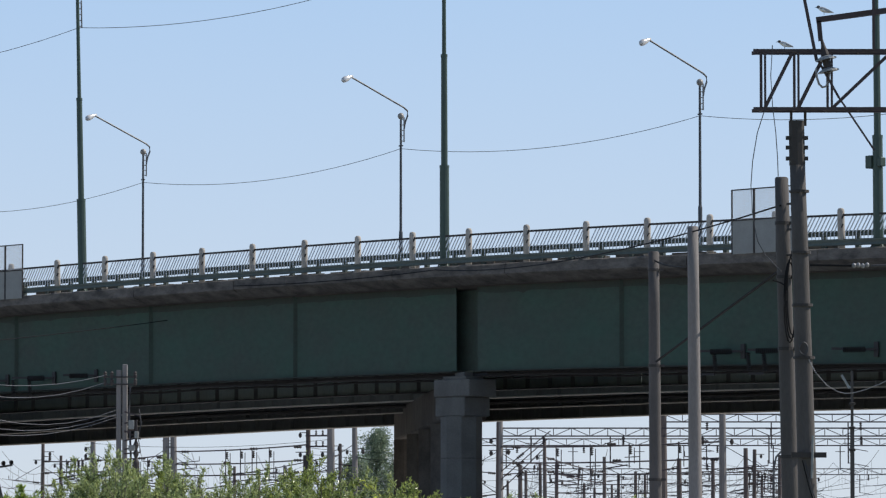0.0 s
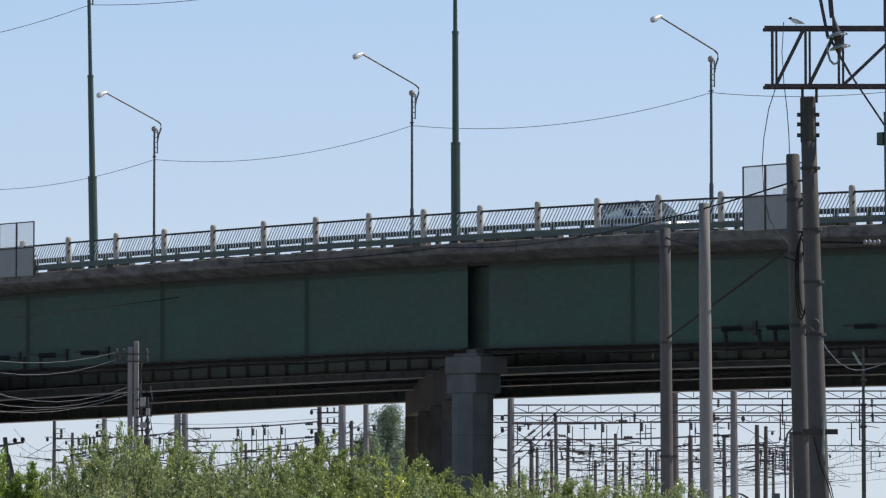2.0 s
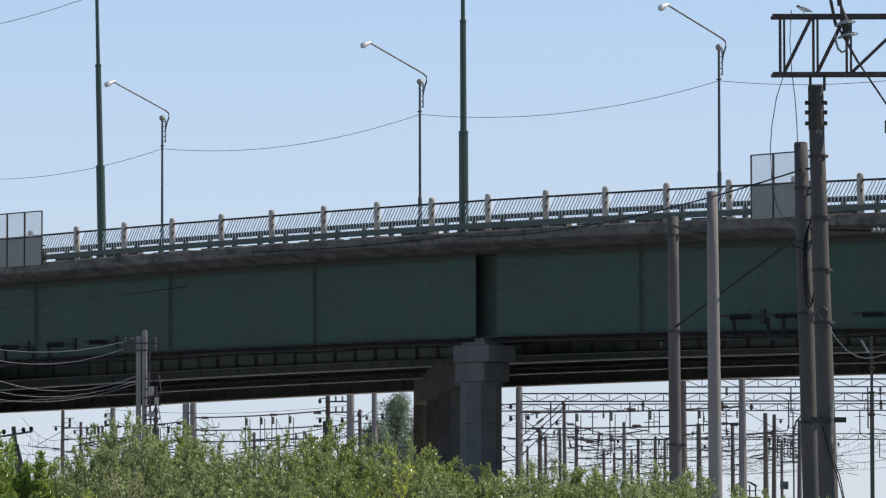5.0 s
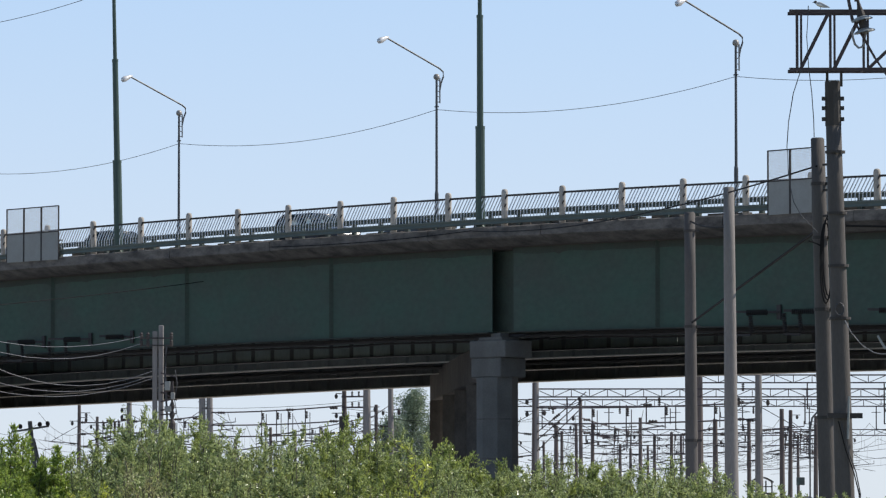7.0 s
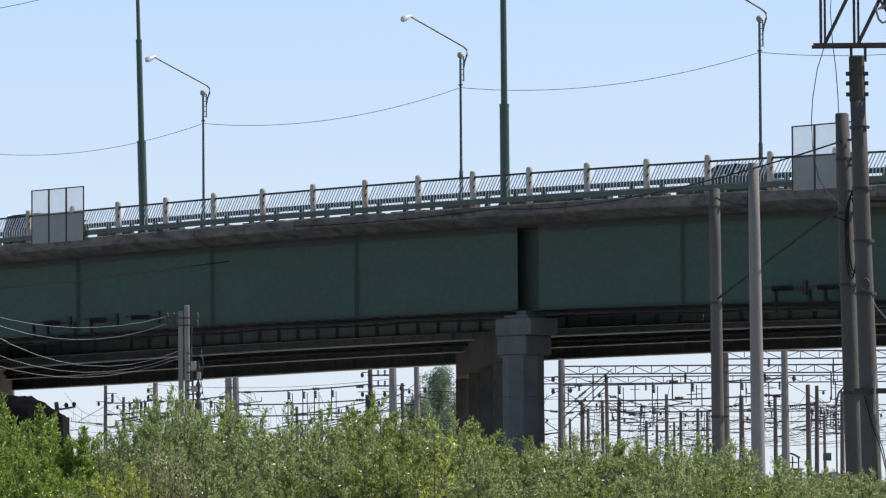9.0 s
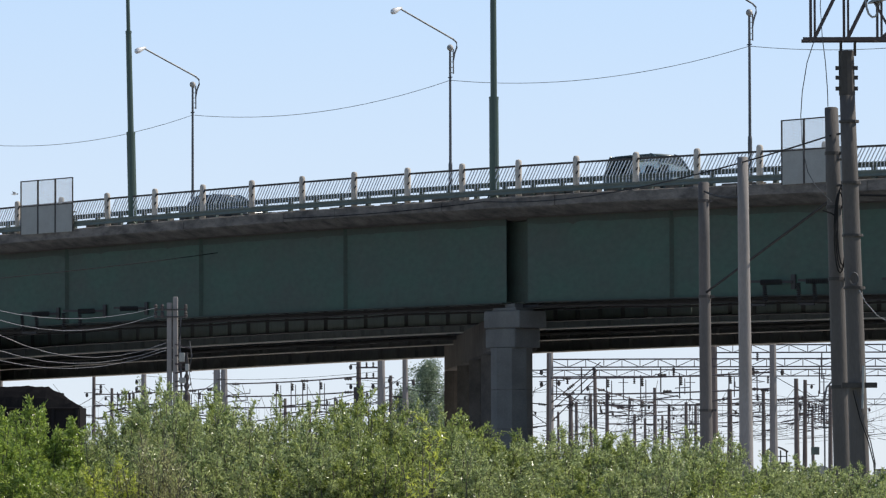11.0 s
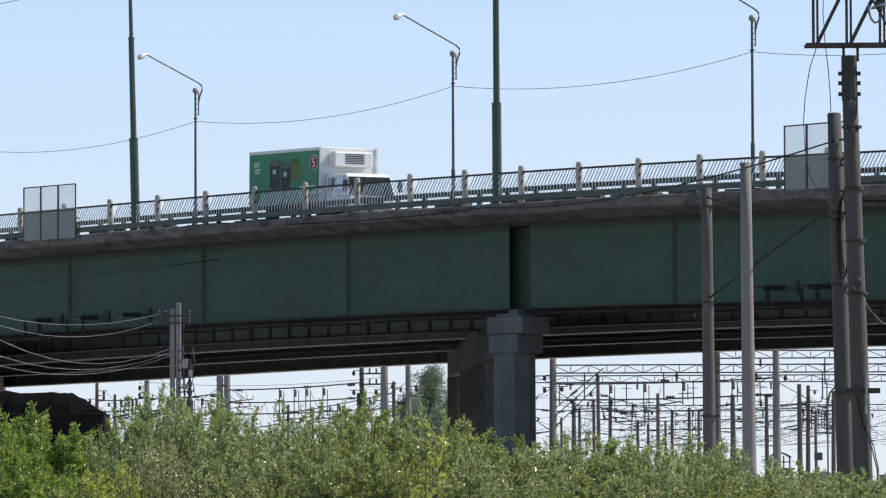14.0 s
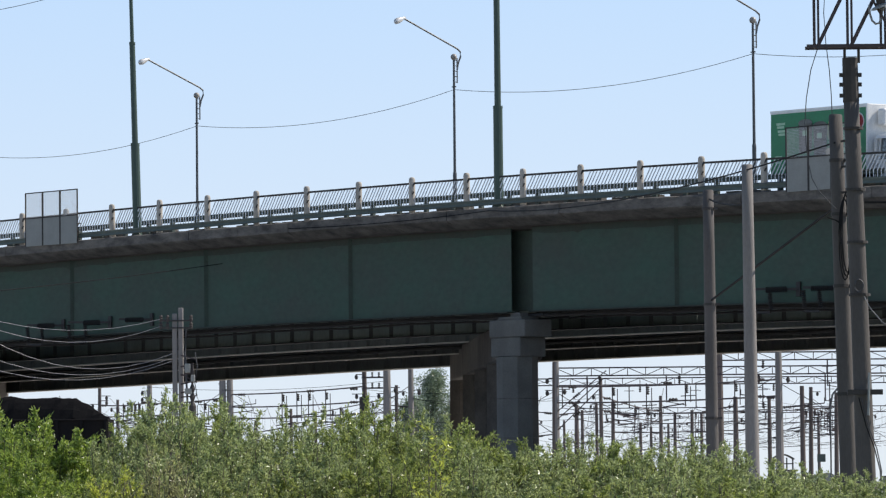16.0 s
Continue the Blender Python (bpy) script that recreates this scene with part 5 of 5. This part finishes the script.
def truck():
    """Box truck, nose along +x, right side towards -y; its origin lies under the rear of the box."""
    o = thing("delivery_truck", "white cab refrigerated delivery truck with a green printed box", "truck")
    L, W = 6.9, 1.46
    z0, z1 = 0.86, 3.49
    bm = bmesh.new(); box(bm, (0, -W, z0), (L, W, z1), 0.03)
    cargo = part("cargo_box", bm, WHITE_PAINT, o, "white insulated cargo box")
    for s in (-1, 1):
        y = s * (W + 0.006)
        bm = bmesh.new(); box(bm, (0.04, y - 0.005, z0 - 0.02), (L - 0.1, y + 0.005, z1 - 0.13))
        part("side_print", bm, TRUCK_GREEN, cargo, "green printed vinyl side")
        y = s * (W + 0.013)
        part("badge", disc(bmesh.new(), L - 0.62, y, z1 - 0.68, 0.36, stretch=1.15), WHITE_PAINT, cargo, "white round badge")
        y = s * (W + 0.02)
        part("badge", disc(bmesh.new(), L - 0.62, y, z1 - 0.68, 0.3, stretch=1.15), RED_VINYL, cargo, "red round badge")
        y = s * (W + 0.027)
        bm = bmesh.new()
        # the figure five, read from outside on either side
        for xa, xb, za, zb in ((-0.11, 0.11, 0.15, 0.21), (-0.11, -0.04, 0.0, 0.15), (-0.11, 0.08, -0.01, 0.05), (0.04, 0.11, -0.16, 0.02), (-0.11, 0.08, -0.21, -0.15)):
            xs = sorted((-s * xa, -s * xb))
            box(bm, (L - 0.62 + xs[0], y - 0.002, z1 - 0.68 + za), (L - 0.62 + xs[1], y + 0.002, z1 - 0.68 + zb))
        part("badge_mark", bm, WHITE_PAINT, cargo)
        y = s * (W + 0.014)
        for x, z, w, h in ((0.45, z1 - 0.55, 0.62, 0.05), (0.5, z1 - 0.68, 0.5, 0.05), (0.55, z1 - 0.85, 0.62, 0.05), (0.6, z1 - 0.98, 0.45, 0.05), (4.9, z0 + 0.86, 1.6, 0.06), (4.95, z0 + 0.58, 1.5, 0.06), (0.35, z0 + 0.72, 0.5, 0.05), (0.35, z0 + 0.5, 0.4, 0.05)):
            bm = bmesh.new()
            box(bm, (x, y - 0.003, z - h), (x + w, y + 0.003, z + h))
            part("print_strip", bm, PALE_VINYL, cargo)
        for x, z in ((2.55, z1 - 1.0), (3.6, z1 - 1.14)):
            bm = bmesh.new()
            vs = [bm.verts.new(p) for p in ((x - 0.5, y, z + 0.42), (x + 0.5, y, z + 0.42), (x + 0.44, y, z - 0.8), (x - 0.44, y, z - 0.8))]
            bm.faces.new(vs); bmesh.ops.solidify(bm, geom=bm.faces[:], thickness=0.005)
            cup = part("cup_print", bm, CUP_VINYL, cargo, "grey printed cup")
            part("cup_print", disc(bmesh.new(), x, y + s * 0.014, z + 0.42, 0.16, stretch=3.1), SHEET, cup)
            bm = bmesh.new(); box(bm, (x - 0.2, y + s * 0.012 - 0.002, z - 0.1), (x + 0.12, y + s * 0.012 + 0.002, z + 0.12))
            part("cup_mark", bm, PALE_VINYL, cup)
        part("fruit_print", disc(bmesh.new(), 4.55, y - s * 0.003, z1 - 0.95, 0.5), AMBER_VINYL, cargo, "amber printed fruit")
        y = s * W
        for za, zb in ((z1 - 0.1, z1 + 0.01),):
            bm = bmesh.new(); box(bm, (0, y - 0.02, za), (L, y + 0.02, zb))
            part("edge_rail", bm, WHITE_PAINT, cargo)
    for s in (-1, 1):
        bm = bmesh.new(); bar(bm, (L, s * W, z0), (L, s * W, z1), 0.09)
        part("corner_post", bm, WHITE_PAINT, cargo)
    # refrigeration unit on the front wall
    bm = bmesh.new(); box(bm, (L, -1.02, z1 - 0.88), (L + 0.5, 1.02, z1 - 0.2), 0.07)
    unit = part("refrigeration_unit", bm, WHITE_PAINT, o, "white refrigeration unit with a dark grille")
    for i in range(6):
        bm = bmesh.new(); box(bm, (L + 0.495, -0.45, z1 - 0.75 + 0.08 * i), (L + 0.512, 0.55, z1 - 0.71 + 0.08 * i))
        part("grille_slat", bm, BLACK_PLASTIC, unit)
    # tilt cab
    c0, c1, cw = L + 0.15, L + 2.2, 1.24
    secs = []
    for z, x, w in ((0.5, c1, 0.98), (1.08, c1, 1.0), (1.22, c1 - 0.03, 1.0)):
        secs.append([(c0, -cw * w, z), (x - 0.08, -cw * w, z), (x, -cw * w + 0.12, z), (x, cw * w - 0.12, z), (x - 0.08, cw * w, z), (c0, cw * w, z)])
    cab = part("cab", loft(bmesh.new(), secs), WHITE_PAINT, o)
    part("cab_roof", loft(bmesh.new(), [[(c0, -cw * w, z), (x, -cw * w * 0.94, z), (x, cw * w * 0.94, z), (c0, cw * w, z)] for z, x, w in ((2.08, c1 - 0.33, 0.96), (2.2, c1 - 0.42, 0.93), (2.27, c1 - 0.7, 0.85))]), WHITE_PAINT, cab)
    bm = bmesh.new(); box(bm, (c0, -cw, 1.21), (c0 + 0.12, cw, 2.1), 0.02)
    part("cab_back", bm, WHITE_PAINT, cab)
    bm = bmesh.new()
    bm.faces.new([bm.verts.new(p) for p in ((c1 - 0.03, -1.17, 1.22), (c1 - 0.03, 1.17, 1.22), (c1 - 0.33, 1.1, 2.1), (c1 - 0.33, -1.1, 2.1))])
    bmesh.ops.solidify(bm, geom=bm.faces[:], thickness=0.012)
    part("windscreen", bm, GLASS, cab)
    for s in (-1, 1):
        bm = bmesh.new()
        bm.faces.new([bm.verts.new(p) for p in ((c0 + 0.35, s * 1.2, 1.24), (c1 - 0.12, s * 1.2, 1.24), (c1 - 0.38, s * 1.105, 2.08), (c0 + 0.35, s * 1.105, 2.08))])
        bmesh.ops.solidify(bm, geom=bm.faces[:], thickness=0.012)
        part("side_window", bm, GLASS, cab)
        for xa, xb in ((c1 - 0.06, c1 - 0.34), (c0 + 0.28, c0 + 0.28)):
            bm = bmesh.new(); bar(bm, (xa, s * 1.19, 1.2), (xb, s * 1.1, 2.12), 0.07)
            part("pillar", bm, WHITE_PAINT, cab)
        bm = bmesh.new(); box(bm, (c1 + 0.03, s * 1.3, 1.42), (c1 + 0.12, s * 1.54, 1.95), 0.03), bar(bm, (c1 - 0.1, s * 1.0, 1.95), (c1 + 0.08, s * 1.32, 1.95), 0.03)
        part("mirror", bm, BLACK_PLASTIC, cab)
        bm = bmesh.new(); box(bm, (c1 - 0.02, s * 0.6, 0.72), (c1 + 0.02, s * 0.92, 0.9), 0.02)
        part("headlight", bm, HEADLIGHT, cab)
        bm = bmesh.new(); bar(bm, (0.1, s * 0.42, 0.8), (c1 - 0.2, s * 0.42, 0.8), 0.1, 0.2)
        part("chassis_rail", bm, BLACK_PLASTIC, o)
        for x in (1.3, L + 0.95):
            wheel(o, x, s * 0.86, 0.4, 0.24)
        bm = bmesh.new(); box(bm, (2.2, s * 1.0 - 0.02, 0.45), (4.3, s * 1.0 + 0.02, 0.9), 0.02)
        part("side_guard", bm, SHEET, o)
    bm = bmesh.new(); box(bm, (c1 - 0.03, -0.6, 0.85), (c1 + 0.015, 0.6, 1.2), 0.02)
    part("grille", bm, BLACK_PLASTIC, cab)
    bm = bmesh.new(); box(bm, (c1 - 0.1, -1.1, 0.42), (c1 + 0.06, 1.1, 0.7), 0.04)
    part("bumper", bm, SHEET, cab)
    for y in (-0.45, 0.45):
        bm = bmesh.new(); box(bm, (c0 + 0.35, y - 0.25, 0.9), (c0 + 0.5, y + 0.25, 1.9), 0.05)
        part("seat_back", bm, BLACK_PLASTIC, cab)
    return o


def coal_wagon(x):
    o = thing("coal_wagon", "black sooty open wagon heaped with coal", "wagon", group="wagons of the coal train")
    Lw = 12.0
    bm = bmesh.new(); box(bm, (-Lw, -1.5, 1.2), (0, 1.5, 3.55), 0.04)
    body = part("body", bm, WAGON, o)
    for i in range(13):
        bm = bmesh.new(); box(bm, (-Lw + 0.06 + i * 0.98, -1.62, 1.2), (-Lw + 0.18 + i * 0.98, -1.5, 3.55), 0.02)
        part("rib", bm, WAGON, body)
    bm = bmesh.new(); box(bm, (-Lw, -1.63, 3.5), (0.0, 1.63, 3.58), 0.03)
    part("top_rail", bm, WAGON, body)
    # the heap, a lumpy ridge with sloped ends
    bm = bmesh.new()
    nx, ny = 44, 10
    grid = []
    for i in range(nx + 1):
        px = -Lw + 0.1 + (Lw - 0.2) * i / nx
        row = []
        for j in range(ny + 1):
            py = -1.45 + 2.9 * j / ny
            edge = min(1.0, (px + Lw) / 1.4, -px / 1.5)
            h = 0.92 * max(0.0, edge) ** 0.9 * (1 - (abs(py) / 1.45) ** 3) + 0.16 * noise.noise((px * 1.5 + x, py * 1.8, 0)) + 0.08 * noise.noise((px * 4, py * 4, 3))
            row.append(bm.verts.new((px, py, 3.52 + h)))
        grid.append(row)
    for a, b in zip(grid, grid[1:]):
        for j in range(ny):
            bm.faces.new((a[j], b[j], b[j + 1], a[j + 1]))
    part("load", bm, COAL, o, "black heaped coal")
    bm = bmesh.new(); box(bm, (-Lw - 0.4, -0.3, 0.9), (0.4, 0.3, 1.2), 0.03)
    part("underframe", bm, WAGON, o)
    for bx in (-Lw + 2, -2):
        bm = bmesh.new(); box(bm, (bx - 1.3, -1.05, 0.5), (bx + 1.3, 1.05, 0.85), 0.06)
        bogie = part("bogie", bm, WAGON, o)
        for wx in (-0.9, 0.9):
            for wy in (-0.78, 0.78):
                part("wheel", lathe(bmesh.new(), [(0.47, -0.07), (0.47, 0.07)], 18, pose(bx + wx, wy, 0.47, 90, 0, 0)), WAGON, bogie)
    return o


def embankment():
    bm = bmesh.new()
    secs = []
    for x in (-140, 140):
        secs.append([(x, 194.5, 0), (x, 197.5, 1.0), (x, 202.5, 1.0), (x, 205.5, 0)])
    loft(bm, secs)
    tagged(mesh_object("track_bed", bm, BALLAST), "low ballast bank carrying the coal track", "track bed", kind="structure")
    for y in (199.24, 200.76):
        bm = bmesh.new(); box(bm, (-140, y - 0.04, 1.0), (140, y + 0.04, 1.15), 0.01)
        tagged(mesh_object("rail", bm, RUST), "rusty steel running rail on the bank", "rail", kind="structure")


# ---------------------------------------------------------------- gulls
def gull(label, flying):
    o = thing("gull", label, "bird", group="gulls")
    bm = bmesh.new()
    lathe(bm, [(0.005, -0.2), (0.035, -0.14), (0.065, -0.02), (0.068, 0.05), (0.045, 0.12), (0.035, 0.15)], 10, pose(0, 0, 0, 0, 90, 0) if flying else pose(0, 0, 0.13, 0, 68, 0))
    part("body", bm, FEATHER, o, smooth=True)
    hx, hz = (0.19, 0.01) if flying else (0.15, 0.21)
    bm = bmesh.new()
    bmesh.ops.create_uvsphere(bm, u_segments=10, v_segments=8, radius=0.042, matrix=Matrix.Translation((hx, 0, hz)) @ Matrix.Diagonal((1.2, 0.95, 1, 1)))
    head = part("head", bm, DARK_FEATHER, o, "dark brown hood", True)
    part("bill", lathe(bmesh.new(), [(0.012, 0), (0.009, 0.025), (0.002, 0.05)], 6, Matrix.Translation((hx + 0.045, 0, hz - 0.005)) @ pose(0, 0, 0, 0, 100, 0)), DARK_FEATHER, head)
    bm = bmesh.new()
    if flying:
        loft(bm, [[(-0.14, -0.02, 0.01), (-0.14, 0.02, 0.01), (-0.14, 0.02, -0.005), (-0.14, -0.02, -0.005)], [(-0.27, -0.06, 0.004), (-0.27, 0.06, 0.004), (-0.27, 0.06, -0.004), (-0.27, -0.06, -0.004)]])
    else:
        loft(bm, [[(-0.1, -0.03, 0.11), (-0.1, 0.03, 0.11), (-0.1, 0.03, 0.08), (-0.1, -0.03, 0.08)], [(-0.25, -0.025, 0.05), (-0.25, 0.025, 0.05), (-0.25, 0.025, 0.04), (-0.25, -0.025, 0.04)]])
    part("tail", bm, FEATHER, o)
    wings = []
    for s in (-1, 1):
        bm = bmesh.new()
        if flying:
            pts = [(0.1, 0.0), (0.12, 0.2), (0.06, 0.34), (-0.1, 0.52), (-0.07, 0.3), (-0.08, 0.12), (-0.07, 0.0)]
            vs = [bm.verts.new((x, s * y, 0.012)) for x, y in pts]
            bm.faces.new(vs)
            bmesh.ops.solidify(bm, geom=bm.faces[:], thickness=0.012)
            wing = part("wing", bm, GREY_FEATHER, o)
            wing.matrix_basis = pose(0, s * 0.04, 0.02)
            wings.append((wing, s))
        else:
            lathe(bm, [(0.004, -0.26), (0.03, -0.15), (0.05, 0.0), (0.045, 0.08), (0.01, 0.13)], 8, pose(-0.01, s * 0.045, 0.145, 0, 70, 0) @ Matrix.Diagonal((1, 0.4, 1, 1)))
            part("wing", bm, GREY_FEATHER, o, "folded grey wing", True)
            bm = bmesh.new(); tube(bm, [(0.0, s * 0.025, 0.08), (0.0, s * 0.025, 0.0)], 0.007, 5)
            part("leg", bm, DARK_FEATHER, o)
    return o, wings


# ---------------------------------------------------------------- the place
ground()
overpass()
for pu in (-42.6, 1.7, 46.0):
    pier(pu)
railing()
guard_rail(0.75, 0.7, -115, 72, "guard_rail", "grey green steel guard rail along the near kerb")
guard_rail(13.3, 0.72, -115, 72, "median_rail", "grey steel guard rail along the median")
guard_rail(27.3, 0.8, -115, 72, "far_guard_rail", "grey steel guard rail along the far kerb")
screen(18.73, 22.65, 3)
screen(-35.05, -30.65, 3)
for lu, lw, lt in ((-79.3, 26, 23.3), (-56.9, 26, 23.85), (-34.4, 26, 24.35), (-11.6, 26, 24.48), (11.3, 26, 24.6)):
    street_lamp(lu, lw, lt)
for mu, lean, boxed in ((-52.9, 0, False), (-26.45, -2.2, False), (0.15, -0.2, False), (26.5, -0.4, True)):
    lighting_mast(mu, lean, boxed)
round_pole("line_pole", (6.5, 150, 0), (6.44, 150, 10.85), 0.21, 0.165, DARK_POLE, "grey concrete line pole with steel bands", (0.36, 0.68, 0.95))
round_pole("line_pole", (6.69, 130, 0), (6.62, 130, 10.33), 0.2, 0.145, POLE, "pale tapered concrete line pole, bare at the top")
round_pole("line_pole", (8.2, 115, 0), (7.94, 115, 10.52), 0.225, 0.16, DARK_POLE, "dark concrete line pole beside the gantry pole", (0.38, 0.62, 0.78, 0.9))
gantry()
for bu, br, bd in ((-26.2, 1.4, False), (-29.6, 2.2, True), (-33.5, 1.8, True), (18.3, 1.9, True), (20.9, 1.4, True), (25.9, 1.6, False), (30.0, 1.6, True)):
    girder_bracket(bu, br, bd)
twin_pole()
cable_coil()
telegraph_pole()
wires()
embankment()
yard()
tree(-8.0, 600, 15.4, 4.2, 3)
tree(-10.6, 590, 11.6, 3.4, 8)
tree(-5.2, 620, 12.8, 3.6, 4)
tree(-3.0, 640, 10.5, 3.2, 5)
shrubs()

PAINTS = [mat(n, c, tuple(v * 0.8 for v in c), 0.3, 0.0, scale=1, fine=20, bump=0.02) for n, c in
          (("silver_white_paint", (0.55, 0.57, 0.6)), ("dark_blue_paint", (0.04, 0.05, 0.075)), ("black_green_paint", (0.025, 0.035, 0.035)), ("graphite_paint", (0.05, 0.055, 0.06)), ("teal_grey_paint", (0.07, 0.1, 0.1)), ("navy_paint", (0.035, 0.045, 0.06)))]
# car, its place along the deck at 0 s, metres a second, lane
TRAFFIC = [
    (car("silver white family hatchback driving over the bridge", PAINTS[0], 4.6, 1.8, 1.74, "hatch"), -45.2, 26.5, 4.0),
    (car("dark blue sport utility car driving over the bridge", PAINTS[1], 4.7, 1.82, 1.62, "hatch"), -165.9, 21.36, 4.0),
    (car("dark green black saloon car driving over the bridge", PAINTS[2], 4.6, 1.74, 1.52, "saloon"), -183.4, 21.6, 4.0),
    (car("dark graphite low saloon in the second lane", PAINTS[3], 4.5, 1.74, 1.42, "saloon"), -155.0, 20.34, 7.4),
    (car("teal grey van with large windows driving over the bridge", PAINTS[4], 4.4, 1.8, 1.9, "van"), -250.9, 23.34, 4.0),
    (car("navy saloon car with tinted windows driving over the bridge", PAINTS[5], 5.1, 1.8, 1.52, "saloon"), -243.85, 19.92, 4.0)]
TRUCK = truck()
WAGONS = [coal_wagon(k) for k in range(2)]
PERCHED = [gull("white gull with a dark hood perched on the truss", False)[0], gull("white gull with a dark hood perched on the bracket", False)[0]]
PERCHED[0].matrix_basis = pose(7.8, 111.72, 13.24, 0, 0, 180) @ Matrix.Scale(0.8, 4)
PERCHED[1].matrix_basis = pose(8.7, 111.7, 14.02, 0, 0, 175) @ Matrix.Scale(0.85, 4)
FLYER, FLYER_WINGS = gull("white gull gliding in front of the bridge", True)
SECOND, SECOND_WINGS = gull("small dark gull crossing the sky", True)


def along(u0, v, w, dz=0.02):
    return [(t, on_deck(u0 + v * t, w, dz)) for t in (0, 2, 4, 6, 8, 10, 12, 14, 16)]


def flap(wings, rate):
    for wing, s in wings:
        rows = []
        for i in range(0, 65):
            t = i * 0.25
            rows.append((t, pose(0, s * 0.04, 0.02, s * (12 + 26 * math.sin(rate * t)), 0, 0)))
        walk(wing, rows)


def motions():
    for ob, u0, v, w in TRAFFIC:
        walk(ob, along(u0, v, w))
    walk(TRUCK, [(t, on_deck(-11.8 + 17.75 * (t - 14.5), 3.9, 0.02, -9) @ pose(0, 0, 0, 0, 1.2, 0)) for t in (0, 2, 4, 6, 8, 10, 12, 14, 16)])
    # the coal train rolls in and stops
    ends = [(0, -30), (6, -21.5), (8, -18.7), (10.5, -17.0), (11, -16.7), (12, -16.35), (13.5, -15.95), (14.5, -15.8), (16, -15.8)]
    for k, ob in enumerate(WAGONS):
        walk(ob, [(t, pose(x - 13.6 * k, 200, 1.15)) for t, x in ends])
    walk(FLYER, [(0, pose(-72, 170, 20)), (2.5, pose(-19.2, 170, 16.8, 5)), (2.7, pose(-15.0, 170, 16.64, 20, 0, -10)), (2.8, pose(-12.85, 170, 16.5, 60, 0, -10)), (2.9, pose(-10.8, 170, 16.2, 40)), (3.0, pose(-8.8, 170, 16.55, 35)), (3.1, pose(-6.8, 170, 16.35, 60)),
                 (3.2, pose(-5.1, 170, 16.25, 40)), (3.3, pose(-3.2, 170, 16.7, 30)), (3.4, pose(-1.65, 170, 16.4, -10, 0, 10)), (3.5, pose(0.0, 170, 16.55, -20, 0, 20)), (3.6, pose(1.6, 170, 16.9, 30, 0, 10)), (3.7, pose(2.8, 170, 16.6, 40, 0, 10)),
                 (3.8, pose(4.2, 170, 17.05, 10, 0, 10)), (4.0, pose(6.8, 170, 17.3, 10, 0, 10)), (4.2, pose(8.7, 170, 17.7, 5, 0, 10)), (6, pose(25, 173, 22)), (16, pose(140, 190, 36))])
    walk(SECOND, [(0, pose(-140, 320, 15)), (11.7, pose(-20.6, 320, 21.4)), (12.0, pose(-15.9, 320, 22.5)), (12.2, pose(-12.9, 320, 23.2)), (12.4, pose(-10.2, 320, 24.3)), (12.6, pose(-7.7, 320, 25.3)), (12.8, pose(-5.3, 320, 26.7)),
                  (13.0, pose(-3.05, 320, 28.1)), (13.2, pose(-1.0, 320, 29.8)), (13.4, pose(0.9, 320, 31.8)), (16, pose(24, 330, 58))])
    flap(FLYER_WINGS, 9.0)
    flap(SECOND_WINGS, 8.0)


motions()
